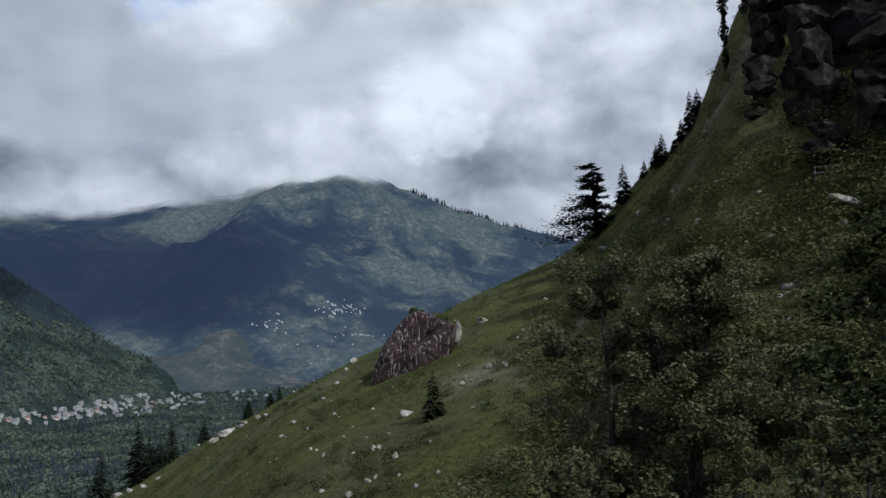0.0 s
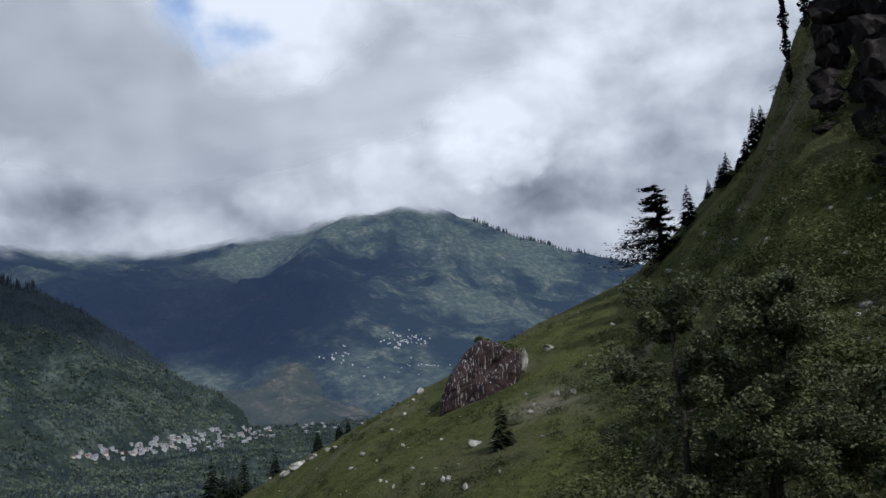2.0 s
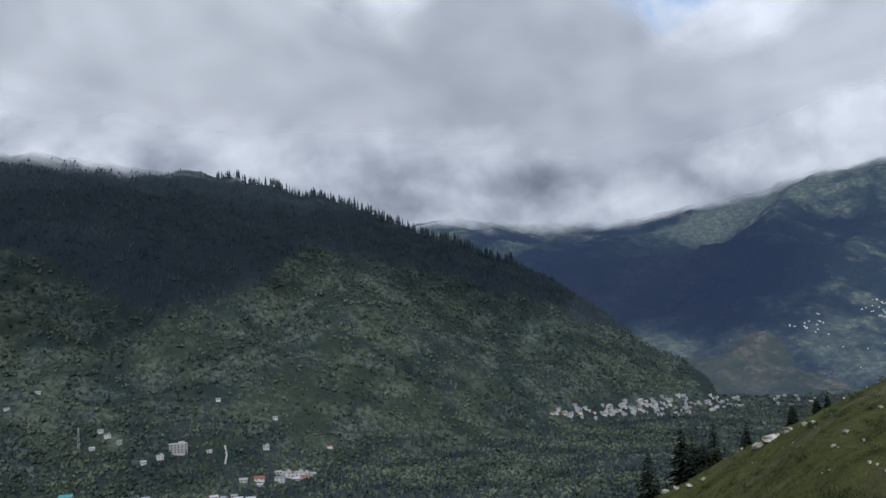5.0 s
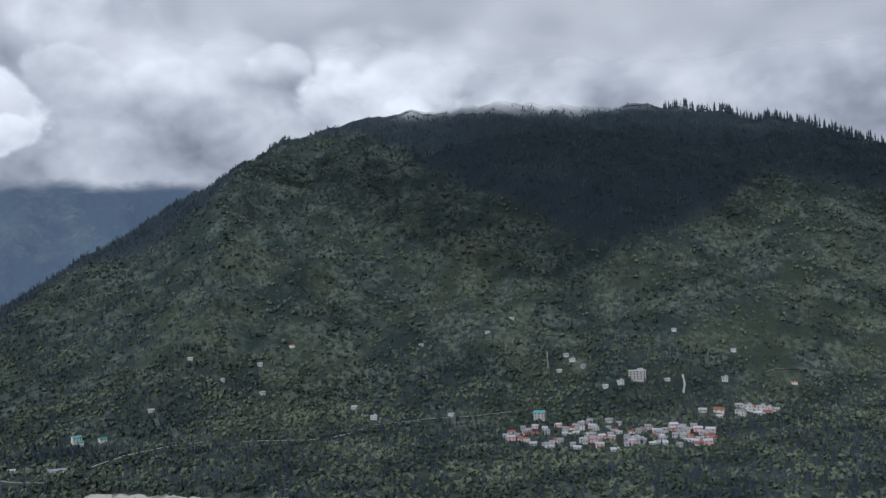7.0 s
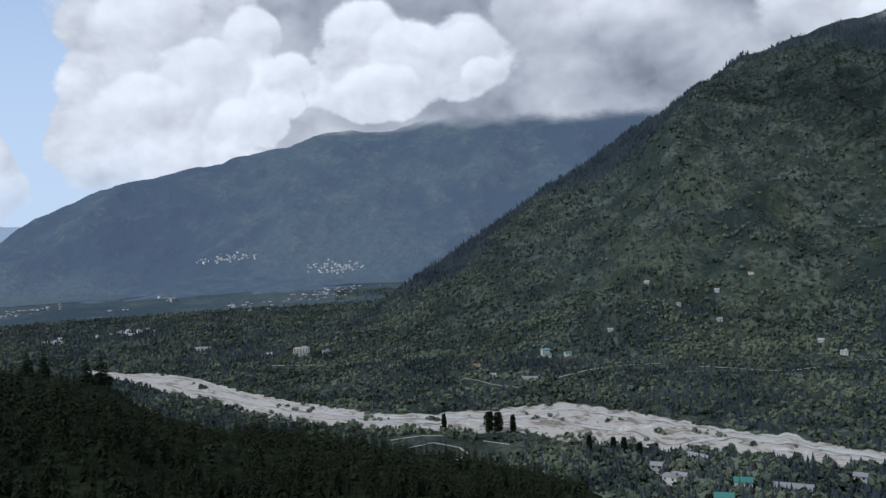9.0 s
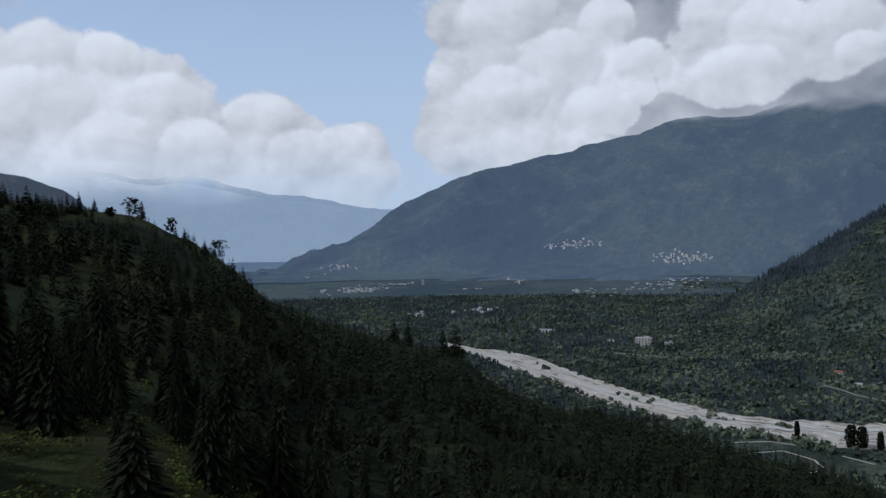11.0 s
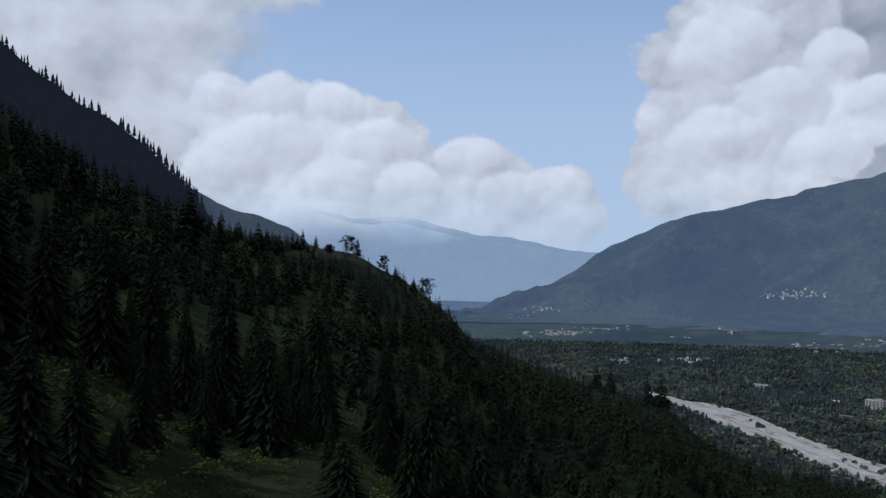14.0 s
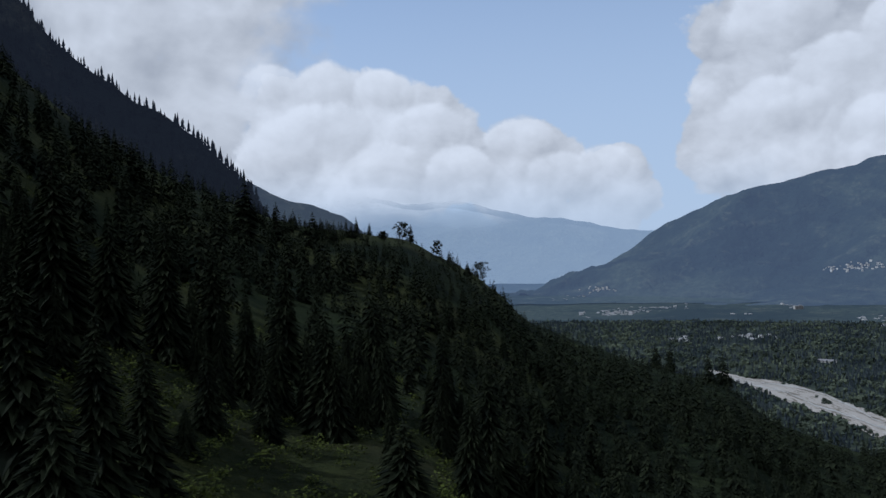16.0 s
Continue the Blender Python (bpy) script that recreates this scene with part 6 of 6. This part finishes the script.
keep = fbm(a * 0.9, f_ * 3, 3) > np.where((f_ < 0.1) | (f_ > 0.93), -0.06, 0.12)
r = (near_r + 0)[i_] + (far_r - near_r)[i_] * f_
x, y = (-np.sin(np.radians(a)) * r)[keep], (np.cos(np.radians(a)) * r)[keep]
m = len(x)
V, F = scatter(far_shapes, rng.randint(3, 6, m), np.stack([x, y, land(x, y)], -1), rng.uniform(1.8, 5.5, m), rng.uniform(0, 6, m), rng.uniform(0.9, 1.6, m))
stuff("river_scrub", "willow scrub on the gravel bars", "shrub", V, F, M_FARWOOD)
# dry-stone field walls
for pts in ([(98.9, -14.9), (96.8, -14.6), (95.0, -15.0), (94.4, -15.5)], [(94.4, -15.5), (96.0, -16.0)], [(99.8, -14.3), (97.6, -14.1), (95.6, -14.2)], [(93.4, -14.6), (91.6, -14.9)]):
    ribbon("field_wall", "low pale dry-stone wall round the dark fields", pts, 1.6, M_STONE, 0.9, 540, cat="wall")


def mast():
    """A lattice mast: four legs, rings and cross braces."""
    p = spot(58.35, -6.4, 700)
    r = math.hypot(p.x, p.y)
    h = EYE + r * math.tan(radians(-4.9)) - p.z
    base = new("lattice_mast")
    tagged(base, "slim grey steel lattice mast among the houses", "mast")
    steel = plain("galvanised_steel", (0.45, 0.46, 0.47), 0.45, 0.6)
    for i in (-1, 1):
        for j in (-1, 1):
            part("leg", mesh_from("leg", *tube([(i * 1.6, j * 1.6, -1), (i * 0.3, j * 0.3, h)], [0.22, 0.14], 4), steel), base)
    for k_ in range(8):
        t = k_ / 8
        q, z, q2, z2 = 1.6 - 1.3 * t, h * t, 1.6 - 1.3 * (t + 0.125), h * (t + 0.125)
        part("brace", mesh_from("brace", *merge([tube([(-q, -q, z), (q2, -q2, z2)], [0.09, 0.09], 4), tube([(q, -q, z), (-q2, -q2, z2)], [0.09, 0.09], 4), tube([(-q, -q, z), (-q2, q2, z2)], [0.09, 0.09], 4)]), steel), base)
    base.matrix_basis = pose(p.x, p.y, p.z, 0, 0, 58)


mast()
